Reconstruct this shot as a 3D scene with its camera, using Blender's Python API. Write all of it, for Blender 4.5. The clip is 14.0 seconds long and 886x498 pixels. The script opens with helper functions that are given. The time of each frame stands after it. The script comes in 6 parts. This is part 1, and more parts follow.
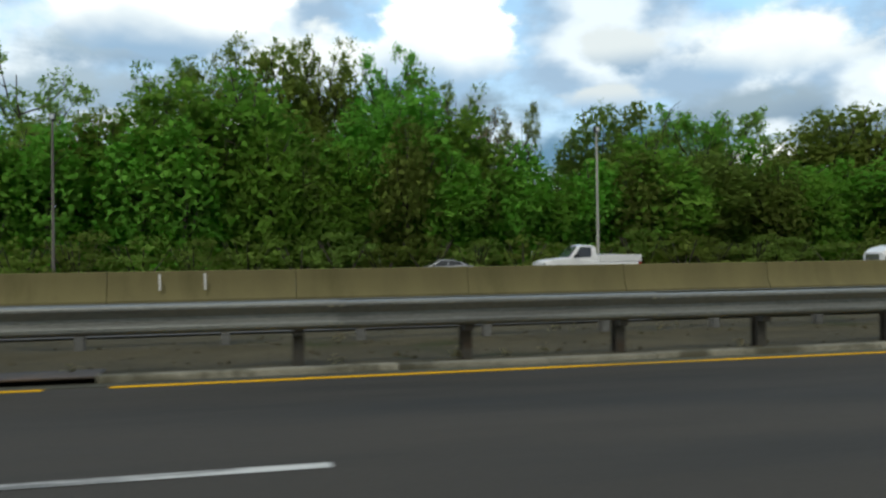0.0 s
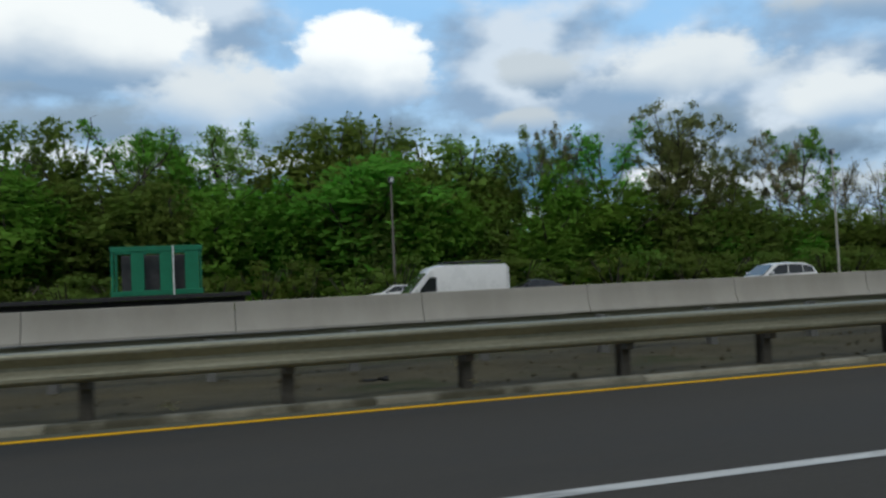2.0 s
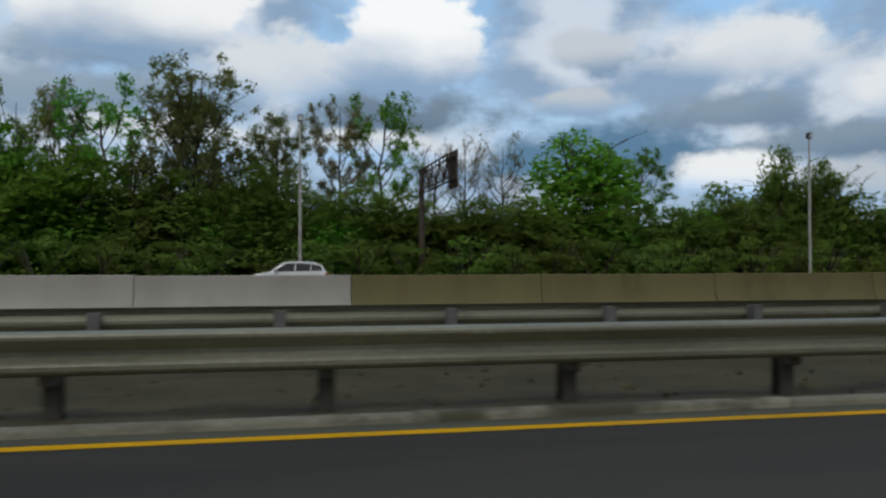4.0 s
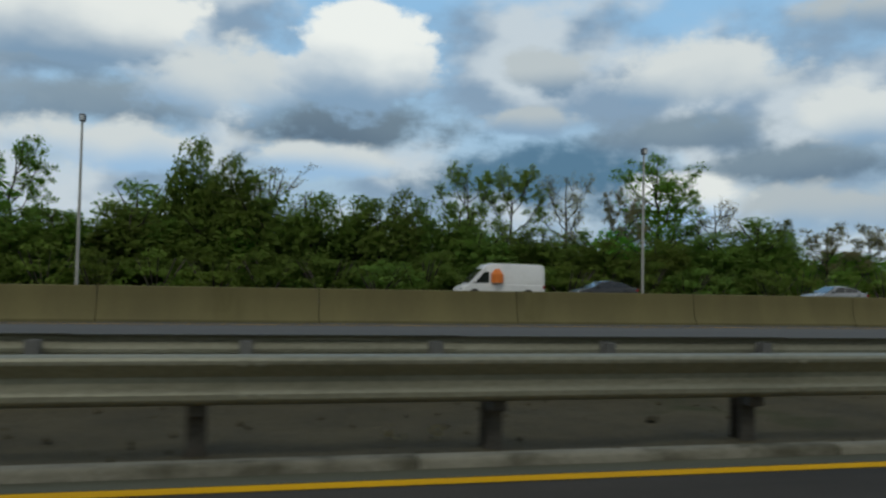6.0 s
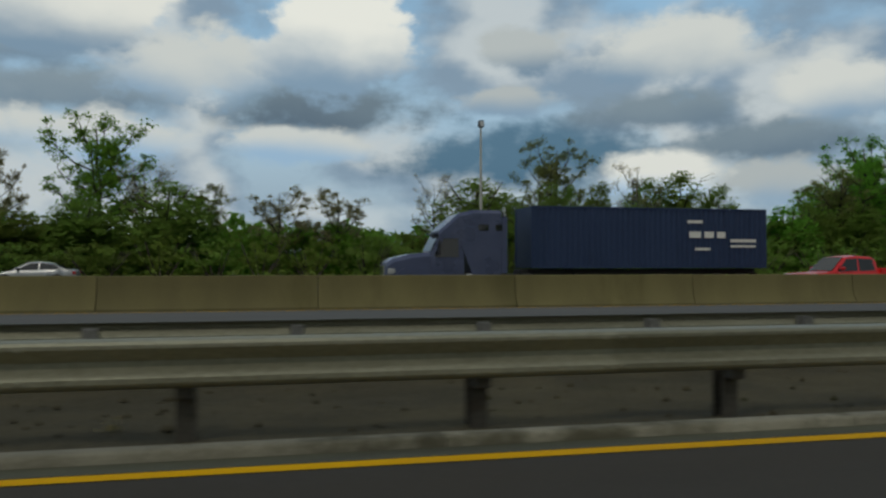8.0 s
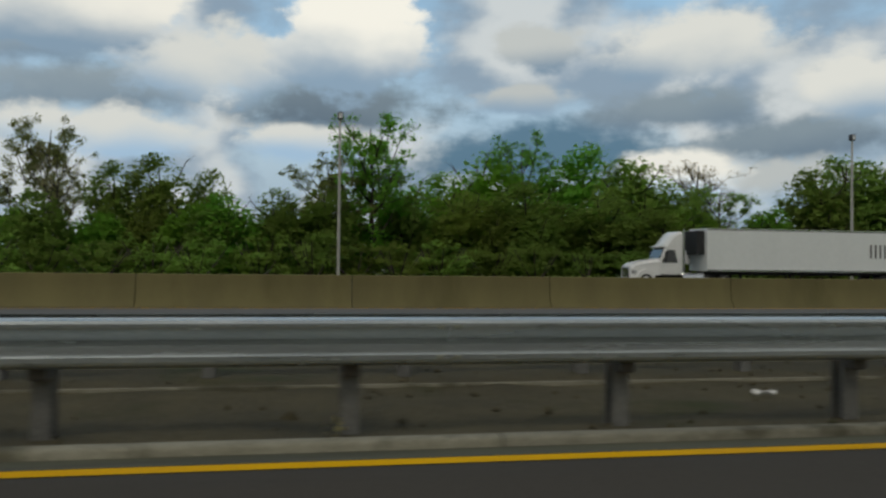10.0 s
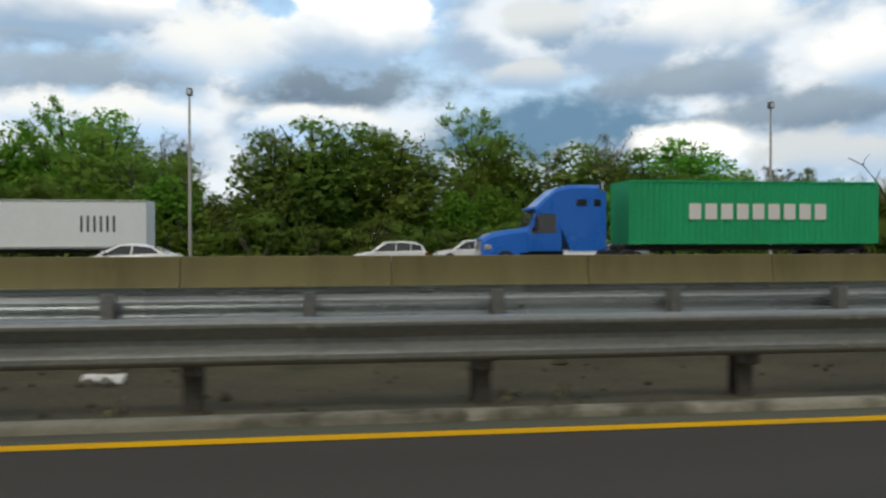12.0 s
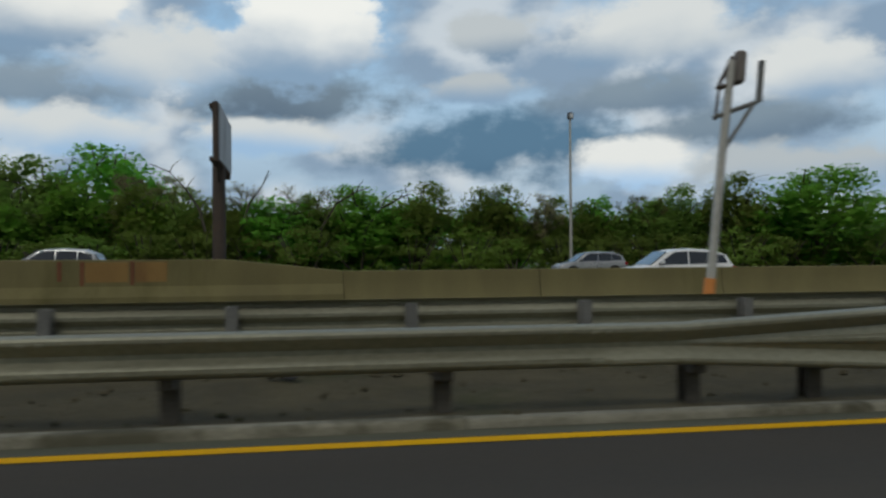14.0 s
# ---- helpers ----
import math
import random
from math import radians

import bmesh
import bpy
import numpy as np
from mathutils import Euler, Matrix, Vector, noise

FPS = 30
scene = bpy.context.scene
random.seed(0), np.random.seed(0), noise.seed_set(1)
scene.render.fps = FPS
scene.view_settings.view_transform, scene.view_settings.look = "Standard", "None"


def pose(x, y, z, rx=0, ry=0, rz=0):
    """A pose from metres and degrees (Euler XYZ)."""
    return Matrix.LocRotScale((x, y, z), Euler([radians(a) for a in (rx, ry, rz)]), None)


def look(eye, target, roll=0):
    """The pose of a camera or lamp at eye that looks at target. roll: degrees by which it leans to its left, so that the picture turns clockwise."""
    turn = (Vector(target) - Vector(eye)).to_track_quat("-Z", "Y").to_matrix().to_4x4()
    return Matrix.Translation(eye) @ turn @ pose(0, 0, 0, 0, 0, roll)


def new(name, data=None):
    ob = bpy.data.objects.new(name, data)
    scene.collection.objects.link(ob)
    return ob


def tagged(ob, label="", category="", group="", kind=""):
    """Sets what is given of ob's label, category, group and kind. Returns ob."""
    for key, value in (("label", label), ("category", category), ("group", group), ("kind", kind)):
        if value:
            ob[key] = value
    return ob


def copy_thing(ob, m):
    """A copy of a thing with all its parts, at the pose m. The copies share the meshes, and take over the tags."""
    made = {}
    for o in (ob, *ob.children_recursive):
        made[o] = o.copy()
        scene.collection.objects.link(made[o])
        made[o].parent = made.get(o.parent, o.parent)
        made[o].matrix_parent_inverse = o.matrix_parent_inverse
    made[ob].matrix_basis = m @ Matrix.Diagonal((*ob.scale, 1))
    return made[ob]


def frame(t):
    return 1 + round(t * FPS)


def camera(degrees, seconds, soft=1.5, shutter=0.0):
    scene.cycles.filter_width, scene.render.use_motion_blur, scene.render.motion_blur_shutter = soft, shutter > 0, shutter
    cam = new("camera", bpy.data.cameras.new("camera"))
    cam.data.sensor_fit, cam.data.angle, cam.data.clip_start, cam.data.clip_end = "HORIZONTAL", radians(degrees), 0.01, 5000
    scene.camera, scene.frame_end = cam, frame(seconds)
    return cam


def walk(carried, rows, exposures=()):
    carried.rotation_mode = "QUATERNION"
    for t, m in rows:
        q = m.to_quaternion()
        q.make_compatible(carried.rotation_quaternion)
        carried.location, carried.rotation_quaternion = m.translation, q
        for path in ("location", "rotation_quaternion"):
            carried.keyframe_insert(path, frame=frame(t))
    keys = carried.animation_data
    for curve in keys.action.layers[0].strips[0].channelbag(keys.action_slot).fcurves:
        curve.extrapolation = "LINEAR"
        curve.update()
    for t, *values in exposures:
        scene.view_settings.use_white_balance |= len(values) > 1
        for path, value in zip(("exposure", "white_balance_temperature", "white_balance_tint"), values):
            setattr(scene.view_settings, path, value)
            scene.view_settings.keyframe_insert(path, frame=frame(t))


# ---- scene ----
# ------------------------------------------------------------------ camera
cam = camera(55.62, 14.0, soft=2.5, shutter=0.06)
PATH = [
    (0.0, 0.00, -9.187, 1.211, -13.20, 0.63, 0.78),
    (0.5, 13.72, -8.928, 1.172, -10.63, 1.88, 0.29),
    (1.0, 27.42, -8.863, 1.155, -10.68, 1.61, 0.14),
    (1.5, 41.07, -8.786, 1.168, -12.54, 2.38, 0.53),
    (2.0, 54.76, -8.545, 1.205, -16.66, 2.29, 2.63),
    (2.5, 68.49, -8.109, 1.199, -14.43, 1.80, 1.11),
    (2.6, 71.24, -8.006, 1.202, -14.11, 1.50, 1.13),
    (2.7, 73.99, -7.886, 1.199, -13.67, 1.14, 1.19),
    (3.0, 82.24, -7.476, 1.200, -9.54, 0.96, 1.59),
    (3.5, 96.02, -6.763, 1.189, -10.03, 1.80, 0.71),
    (4.0, 109.82, -6.208, 1.162, -12.01, 0.96, 0.06),
    (6.5, 178.36, -5.332, 1.188, -13.82, 2.21, -1.01),
    (7.0, 192.05, -5.342, 1.174, -14.63, 1.61, -0.20),
    (9.5, 260.53, -5.530, 1.178, -10.71, 0.74, -0.18),
    (10.0, 274.21, -5.442, 1.182, -10.66, 0.91, -0.62),
    (10.5, 287.85, -5.454, 1.165, -11.17, -1.15, 0.23),
    (11.0, 301.45, -5.503, 1.173, -12.44, -0.96, 0.21),
    (11.5, 315.03, -5.554, 1.176, -11.72, 0.07, 1.27),
    (11.8, 323.20, -5.587, 1.181, -11.18, -2.12, 0.45),
    (11.9, 325.93, -5.585, 1.180, -9.89, -1.73, 0.12),
    (12.0, 328.67, -5.577, 1.177, -8.28, -0.53, 0.13),
    (12.4, 339.63, -5.554, 1.164, -8.01, 0.66, 0.79),
    (12.5, 342.37, -5.555, 1.180, -7.70, 0.56, 0.98),
    (13.0, 356.08, -5.581, 1.162, -6.92, -0.15, 1.97),
    (13.5, 369.85, -5.632, 1.147, -9.09, 0.31, 0.50),
    (14.0, 383.61, -5.775, 1.185, -9.96, 0.40, 0.40),
]
walk(cam, [(t, pose(x, y, z, 90 + p, r, w)) for t, x, y, z, w, p, r in PATH],
     exposures=[(0.0, 0.44, 6750, 3), (0.5, 0.36, 6650, 3), (1.0, 0.27, 6450, 3), (1.5, 0.14, 6300, 4), (2.0, 0, 6300, 5), (2.5, -0.12, 6600, 3), (3.0, 0.14, 6900, 4), (3.5, 0.04, 6650, 6), (4.0, -0.13, 6400, 8),
                (6.5, -0.33, 6600, 2), (7.0, -0.48, 6820, 2), (9.5, -0.25, 6920, 4), (10.5, -0.1, 7400, 7), (11.0, 0.08, 7000, 9), (11.5, -0.04, 6800, 9), (12.0, 0.32, 7000, 8), (12.5, -0.08, 6800, 7),
                (13.0, -0.14, 6900, 10), (13.5, -0.16, 6750, 7), (14.0, -0.24, 6650, 5)])

# ------------------------------------------------------------------ light
SUN_EL, SUN_AZ = 52.0, 205.0
world = bpy.data.worlds.new("sky")
scene.world = world
world.use_nodes = True


def node(tree, kind, **given):
    nd = tree.nodes.new(kind)
    for key, value in given.items():
        if key == "blend":
            nd.blend_type = value
        elif key == "data":
            nd.data_type = value
        elif key == "op":
            nd.operation = value
        elif key == "ins":
            for k, v in value.items():
                if hasattr(v, "is_output"):
                    tree.links.new(v, nd.inputs[k])
                else:
                    nd.inputs[k].default_value = v
    return nd


def calc(tree, op, a, b=0.0, c=0.0):
    nd = node(tree, "ShaderNodeMath", op=op, ins={0: a, 1: b, 2: c})
    return nd.outputs[0]


def ramp(tree, value, lo, hi, out_lo=0.0, out_hi=1.0):
    nd = tree.nodes.new("ShaderNodeMapRange")
    nd.interpolation_type = "SMOOTHSTEP"
    tree.links.new(value, nd.inputs[0])
    for k, v in ((1, lo), (2, hi), (3, out_lo), (4, out_hi)):
        nd.inputs[k].default_value = v
    return nd.outputs[0]


def blend(tree, fac, a, b, kind="MIX"):
    nd = node(tree, "ShaderNodeMixRGB", blend=kind, ins={0: fac, 1: a, 2: b})
    return nd.outputs[0]


def rgb(r, g, b):
    return (r, g, b, 1.0)


wt = world.node_tree
wt.nodes.clear()
sky = wt.nodes.new("ShaderNodeTexSky")
sky.sky_type, sky.sun_disc = "NISHITA", False
sky.sun_elevation, sky.sun_rotation = radians(SUN_EL), radians(SUN_AZ)
w_co = wt.nodes.new("ShaderNodeTexCoord").outputs["Generated"]
w_noise = node(wt, "ShaderNodeTexNoise", ins={"Vector": w_co, "Scale": 2.6, "Detail": 8.0, "Roughness": 0.55})
w_mask = ramp(wt, w_noise.outputs["Fac"], 0.36, 0.58)
w_tone = node(wt, "ShaderNodeTexNoise", ins={"Vector": w_co, "Scale": 4.5, "Detail": 6.0})
w_cloud = blend(wt, ramp(wt, w_tone.outputs["Fac"], 0.35, 0.65), rgb(4.2, 4.6, 5.2), rgb(9.5, 9.6, 9.6))
w_sky = blend(wt, w_mask, sky.outputs[0], w_cloud)
w_bg = node(wt, "ShaderNodeBackground", ins={"Color": w_sky, "Strength": 0.072})
w_out = wt.nodes.new("ShaderNodeOutputWorld")
wt.links.new(w_bg.outputs[0], w_out.inputs[0])

sun = new("sun", bpy.data.lights.new("sun", "SUN"))
sun.data.energy, sun.data.angle, sun.data.color = 0.7, radians(14), (1.0, 0.95, 0.88)
sun.matrix_world = look((0, 0, 0), (-math.sin(radians(SUN_AZ)) * math.cos(radians(SUN_EL)),
                                    -math.cos(radians(SUN_AZ)) * math.cos(radians(SUN_EL)), -math.sin(radians(SUN_EL))))


# ------------------------------------------------------------------ materials
def surface(name, colour, other, rough=0.85, metal=0.0, scale=3.0, fine=40.0, relief=0.3, deep=0.01,
            stretch=(1, 1, 1), spread=0.06, stain=None, stain_at=(0.55, 0.75), coat=0.0, lumps=0.5, shine=0.5):
    """Two-scale mottled paint, stone or metal with fine relief, in metres of the object's own space."""
    m = bpy.data.materials.new(name)
    m.use_nodes = True
    t = m.node_tree
    t.nodes.clear()
    co = t.nodes.new("ShaderNodeTexCoord").outputs["Object"]
    info = t.nodes.new("ShaderNodeObjectInfo")
    shift = node(t, "ShaderNodeVectorMath", op="SCALE", ins={0: (37.0, 11.0, 5.0), "Scale": info.outputs["Random"]}).outputs[0]
    co = node(t, "ShaderNodeVectorMath", op="ADD", ins={0: co, 1: shift}).outputs[0]
    co2 = node(t, "ShaderNodeVectorMath", op="MULTIPLY", ins={0: co, 1: stretch}).outputs[0]
    big = node(t, "ShaderNodeTexNoise", ins={"Vector": co2, "Scale": scale, "Detail": 6.0, "Roughness": 0.6}).outputs["Fac"]
    small = node(t, "ShaderNodeTexNoise", ins={"Vector": co, "Scale": fine, "Detail": 4.0, "Roughness": 0.7}).outputs["Fac"]
    mixf = calc(t, "ADD", calc(t, "MULTIPLY", big, lumps), calc(t, "MULTIPLY", small, 1 - lumps))
    col = blend(t, ramp(t, mixf, 0.35, 0.65), rgb(*colour), rgb(*other))
    if stain:
        spots = node(t, "ShaderNodeTexNoise", ins={"Vector": co2, "Scale": scale * 0.37, "Detail": 8.0, "Roughness": 0.65}).outputs["Fac"]
        col = blend(t, ramp(t, spots, *stain_at), col, rgb(*stain))
    vary = calc(t, "ADD", 1 - spread, calc(t, "MULTIPLY", info.outputs["Random"], 2 * spread))
    hsv = node(t, "ShaderNodeHueSaturation", ins={"Value": vary, "Color": col}).outputs[0]
    bump = node(t, "ShaderNodeBump", ins={"Strength": relief, "Distance": deep, "Height": mixf}).outputs[0]
    b = node(t, "ShaderNodeBsdfPrincipled", ins={"Base Color": hsv, "Metallic": metal, "Normal": bump, "Coat Weight": coat, "Specular IOR Level": shine,
                                                "Roughness": ramp(t, big, 0.3, 0.7, max(rough - 0.08, 0.02), min(rough + 0.06, 1))})
    o = t.nodes.new("ShaderNodeOutputMaterial")
    t.links.new(b.outputs[0], o.inputs[0])
    return m


def leafy(name, a, b, c, through_light=1.4):
    """Leaves: patches of two tones, single sprays of a third, lit along the outward way of their clump."""
    m = bpy.data.materials.new(name)
    m.use_nodes = True
    t = m.node_tree
    t.nodes.clear()
    geo, info = t.nodes.new("ShaderNodeNewGeometry"), t.nodes.new("ShaderNodeObjectInfo")
    co = t.nodes.new("ShaderNodeTexCoord").outputs["Object"]
    shift = node(t, "ShaderNodeVectorMath", op="SCALE", ins={0: (13.0, 7.0, 5.0), "Scale": info.outputs["Random"]}).outputs[0]
    co = node(t, "ShaderNodeVectorMath", op="ADD", ins={0: co, 1: shift}).outputs[0]
    patch = node(t, "ShaderNodeTexNoise", ins={"Vector": co, "Scale": 0.5, "Detail": 3.0}).outputs["Fac"]
    col = blend(t, ramp(t, patch, 0.35, 0.65), rgb(*a), rgb(*b))
    col = blend(t, calc(t, "MULTIPLY", geo.outputs["Random Per Island"], 0.2), col, rgb(*c))
    hue = calc(t, "ADD", 0.478, calc(t, "MULTIPLY", info.outputs["Random"], 0.034))
    val = calc(t, "ADD", 0.9, calc(t, "MULTIPLY", info.outputs["Random"], 0.44))
    col = node(t, "ShaderNodeHueSaturation", ins={"Hue": hue, "Value": val, "Color": col}).outputs[0]
    own = t.nodes.new("ShaderNodeAttribute")
    own.attribute_name = "outward"
    turned = node(t, "ShaderNodeVectorTransform", ins={0: own.outputs["Vector"]})
    turned.vector_type, turned.convert_from, turned.convert_to = "NORMAL", "OBJECT", "WORLD"
    way = node(t, "ShaderNodeVectorMath", op="NORMALIZE", ins={0: turned.outputs[0]}).outputs[0]
    d = node(t, "ShaderNodeBsdfDiffuse", ins={"Color": col, "Normal": way})
    glow = node(t, "ShaderNodeHueSaturation", ins={"Saturation": 1.05, "Value": through_light * 2, "Color": col}).outputs[0]
    tr = node(t, "ShaderNodeBsdfTranslucent", ins={"Color": glow, "Normal": way})
    mx = node(t, "ShaderNodeAddShader", ins={0: d.outputs[0], 1: tr.outputs[0]})
    o = t.nodes.new("ShaderNodeOutputMaterial")
    t.links.new(mx.outputs[0], o.inputs[0])
    return m


def plain(name, colour, rough=0.5, metal=0.0, coat=0.0):
    m = bpy.data.materials.new(name)
    m.use_nodes = True
    b = m.node_tree.nodes["Principled BSDF"]
    b.inputs["Base Color"].default_value = rgb(*colour)
    b.inputs["Roughness"].default_value, b.inputs["Metallic"].default_value = rough, metal
    b.inputs["Coat Weight"].default_value = coat
    return m


ASPHALT = surface("asphalt", (0.047, 0.0422, 0.035), (0.074, 0.0665, 0.056), 0.9, shine=0.25, scale=0.35, fine=55, relief=0.5, deep=0.006,
                  stretch=(0.25, 1.6, 1), stain=(0.031, 0.031, 0.029), stain_at=(0.5, 0.7), lumps=0.45)
ASPHALT_FAR = surface("worn_asphalt", (0.07, 0.068, 0.063), (0.11, 0.106, 0.098), 0.9, scale=0.3, fine=40, relief=0.4, deep=0.006, stretch=(0.2, 1.5, 1))
GRAVEL = surface("gravel", (0.045, 0.039, 0.022), (0.112, 0.096, 0.057), 0.95, shine=0.2, scale=1.1, fine=38, relief=0.9, deep=0.03,
                 stain=(0.046, 0.050, 0.019), stain_at=(0.56, 0.68), lumps=0.4)
GRASS_SOIL = surface("grass_soil", (0.05, 0.075, 0.025), (0.09, 0.1, 0.045), 0.95, scale=0.2, fine=9, relief=0.8, deep=0.08, stain=(0.1, 0.085, 0.06), stain_at=(0.55, 0.7))
CONCRETE_OLD = surface("weathered_concrete", (0.14, 0.121, 0.050), (0.185, 0.162, 0.071), 0.92, scale=0.8, fine=26, relief=0.35, deep=0.01,
                       stretch=(1, 1, 0.25), stain=(0.108, 0.096, 0.035), stain_at=(0.5, 0.68), lumps=0.7)
CONCRETE_NEW = surface("pale_concrete", (0.351, 0.333, 0.293), (0.421, 0.403, 0.361), 0.9, scale=0.7, fine=30, relief=0.25, deep=0.006,
                       stretch=(1, 1, 0.3), stain=(0.281, 0.264, 0.225), stain_at=(0.56, 0.72), lumps=0.7)
KERB = surface("kerb_concrete", (0.18, 0.17, 0.128), (0.3, 0.285, 0.225), 0.92, spread=0.16, shine=0.2, scale=2.2, fine=35, relief=0.5, deep=0.012,
               stain=(0.085, 0.08, 0.055), stain_at=(0.47, 0.62))
CONCRETE_RUSTY = surface("rust_stained_concrete", (0.2, 0.115, 0.035), (0.26, 0.16, 0.055), 0.92, scale=1.6, fine=26, relief=0.35, stretch=(1, 1, 0.25), stain=(0.15, 0.075, 0.03), stain_at=(0.5, 0.68))
RUST_RED = surface("red_brown_rust", (0.13, 0.05, 0.025), (0.19, 0.08, 0.035), 0.9, scale=2.0, fine=24, relief=0.3, stretch=(1, 1, 0.3))
GUTTER = surface("gutter_concrete", (0.068, 0.070, 0.045), (0.105, 0.106, 0.072), 0.92, scale=1.2, fine=30, relief=0.4, stretch=(0.3, 2, 1), stain=(0.045, 0.045, 0.035), stain_at=(0.5, 0.68))
GALV_OLD = surface("weathered_galvanised_steel", (0.22, 0.215, 0.155), (0.33, 0.325, 0.245), 0.5, 0.5, scale=1.6, fine=24, relief=0.12, deep=0.004,
                   stretch=(0.25, 1, 2.5), stain=(0.132, 0.112, 0.071), stain_at=(0.57, 0.75))
GALV_NEW = surface("new_galvanised_steel", (0.42, 0.455, 0.46), (0.55, 0.59, 0.595), 0.3, 0.7, scale=2.0, fine=30, relief=0.06, deep=0.003,
                   stretch=(0.2, 1, 2), stain=(0.259, 0.285, 0.292), stain_at=(0.56, 0.75))
GALV_MID = surface("slate_galvanised_steel", (0.175, 0.18, 0.17), (0.275, 0.285, 0.265), 0.48, 0.5, scale=1.6, fine=24, relief=0.12, deep=0.004,
                   stretch=(0.25, 1, 2.5), stain=(0.13, 0.115, 0.085), stain_at=(0.6, 0.78))
POST_STEEL = surface("dull_post_steel", (0.059, 0.055, 0.046), (0.105, 0.098, 0.084), 0.8, 0.3, scale=5, fine=40, relief=0.3, deep=0.004, stain=(0.077, 0.052, 0.032), stain_at=(0.55, 0.7))
POST_PALE = surface("pale_post_steel", (0.150, 0.150, 0.143), (0.225, 0.225, 0.214), 0.65, 0.4, scale=5, fine=40, relief=0.2, deep=0.004)
YELLOW = surface("yellow_line_paint", (0.66, 0.35, 0.001), (0.78, 0.44, 0.003), 0.8, shine=0.1, scale=2.5, fine=45, relief=0.4, deep=0.004, stretch=(0.3, 1, 1), stain=(0.4, 0.25, 0.03), stain_at=(0.55, 0.72))
WHITE_LINE = surface("white_line_paint", (0.5, 0.5, 0.48), (0.68, 0.68, 0.66), 0.75, scale=3, fine=40, relief=0.4, deep=0.004, stretch=(0.4, 2, 1), stain=(0.17, 0.17, 0.165), stain_at=(0.49, 0.62))
POLE_PAINT = surface("pale_pole_metal", (0.42, 0.41, 0.37), (0.55, 0.54, 0.5), 0.55, 0.3, scale=1.2, fine=20, relief=0.08, deep=0.003)
DARK_METAL = surface("dark_lamp_metal", (0.05, 0.05, 0.055), (0.085, 0.085, 0.09), 0.5, 0.4, scale=3, fine=30, relief=0.1)
RUST = surface("brown_rusted_steel", (0.055, 0.042, 0.034), (0.095, 0.072, 0.056), 0.8, 0.25, scale=1.2, fine=22, relief=0.3, stain=(0.12, 0.075, 0.045), stain_at=(0.55, 0.72))
PALE_BOARD = surface("pale_board_face", (0.36, 0.38, 0.4), (0.48, 0.5, 0.52), 0.7, scale=0.8, fine=14, relief=0.2, stretch=(1, 1, 0.3), stain=(0.26, 0.26, 0.27))
BOARD_BACK = surface("weathered_board", (0.13, 0.115, 0.105), (0.2, 0.18, 0.165), 0.85, scale=0.8, fine=14, relief=0.3, stretch=(1, 1, 0.3), stain=(0.09, 0.075, 0.065))
BARK = surface("bark", (0.06, 0.048, 0.038), (0.105, 0.088, 0.07), 0.95, scale=3, fine=18, relief=0.7, deep=0.03, stretch=(1, 1, 0.3))
LEAF = leafy("spring_leaves", (0.068, 0.155, 0.024), (0.09, 0.178, 0.03), (0.115, 0.19, 0.042))
LEAF_FRESH = leafy("fresh_green_leaves", (0.075, 0.17, 0.022), (0.1, 0.2, 0.03), (0.125, 0.21, 0.045))
LEAF_OLIVE = leafy("olive_leaves", (0.088, 0.138, 0.028), (0.108, 0.154, 0.036), (0.138, 0.17, 0.055))
LEAF_DULL = leafy("budding_leaves", (0.11, 0.1, 0.055), (0.15, 0.14, 0.07), (0.19, 0.17, 0.1))
LEAF_BROWN = leafy("brownish_leaves", (0.085, 0.1, 0.036), (0.11, 0.122, 0.044), (0.14, 0.138, 0.06))
LEAF_DARK = leafy("dark_leaves", (0.074, 0.115, 0.026), (0.092, 0.132, 0.032), (0.114, 0.144, 0.044))
LEAF_FAR = leafy("far_leaves", (0.06, 0.12, 0.024), (0.08, 0.14, 0.03), (0.1, 0.15, 0.04))

GLASS_DARK = surface("tinted_glass", (0.012, 0.014, 0.016), (0.02, 0.023, 0.026), 0.06, 0.0, scale=0.8, fine=4, relief=0.0, spread=0.1, coat=0.6)
RUBBER = surface("tyre_rubber", (0.016, 0.016, 0.017), (0.03, 0.03, 0.03), 0.85, scale=5, fine=60, relief=0.3)
RIM = surface("alloy_rim", (0.6, 0.6, 0.6), (0.75, 0.75, 0.75), 0.35, 0.6, scale=6, fine=40, relief=0.02)
SPOKE_RIM = surface("bright_spoke_rim", (0.55, 0.55, 0.55), (0.7, 0.7, 0.7), 0.35, 0.6, scale=6, fine=40, relief=0.02)
TRIM = surface("black_plastic_trim", (0.014, 0.014, 0.015), (0.028, 0.028, 0.03), 0.6, scale=6, fine=80, relief=0.2, deep=0.002)
CHROME = surface("bright_trim", (0.6, 0.6, 0.6), (0.75, 0.75, 0.75), 0.18, 0.9, scale=3, fine=30, relief=0.02)
RED_LAMP = surface("red_lamp_lens", (0.32, 0.012, 0.014), (0.42, 0.02, 0.02), 0.2, scale=8, fine=60, relief=0.05, coat=0.5)
HEAD_LAMP = surface("clear_lamp_lens", (0.4, 0.42, 0.43), (0.65, 0.66, 0.66), 0.12, 0.3, scale=9, fine=60, relief=0.05, coat=0.6)


def paint(name, colour, metal=0.15, rough=0.32):
    dark = tuple(v * 0.9 for v in colour)
    return surface(name, dark, colour, rough, metal, scale=0.7, fine=9, relief=0.02, deep=0.002, spread=0.0, coat=0.35)


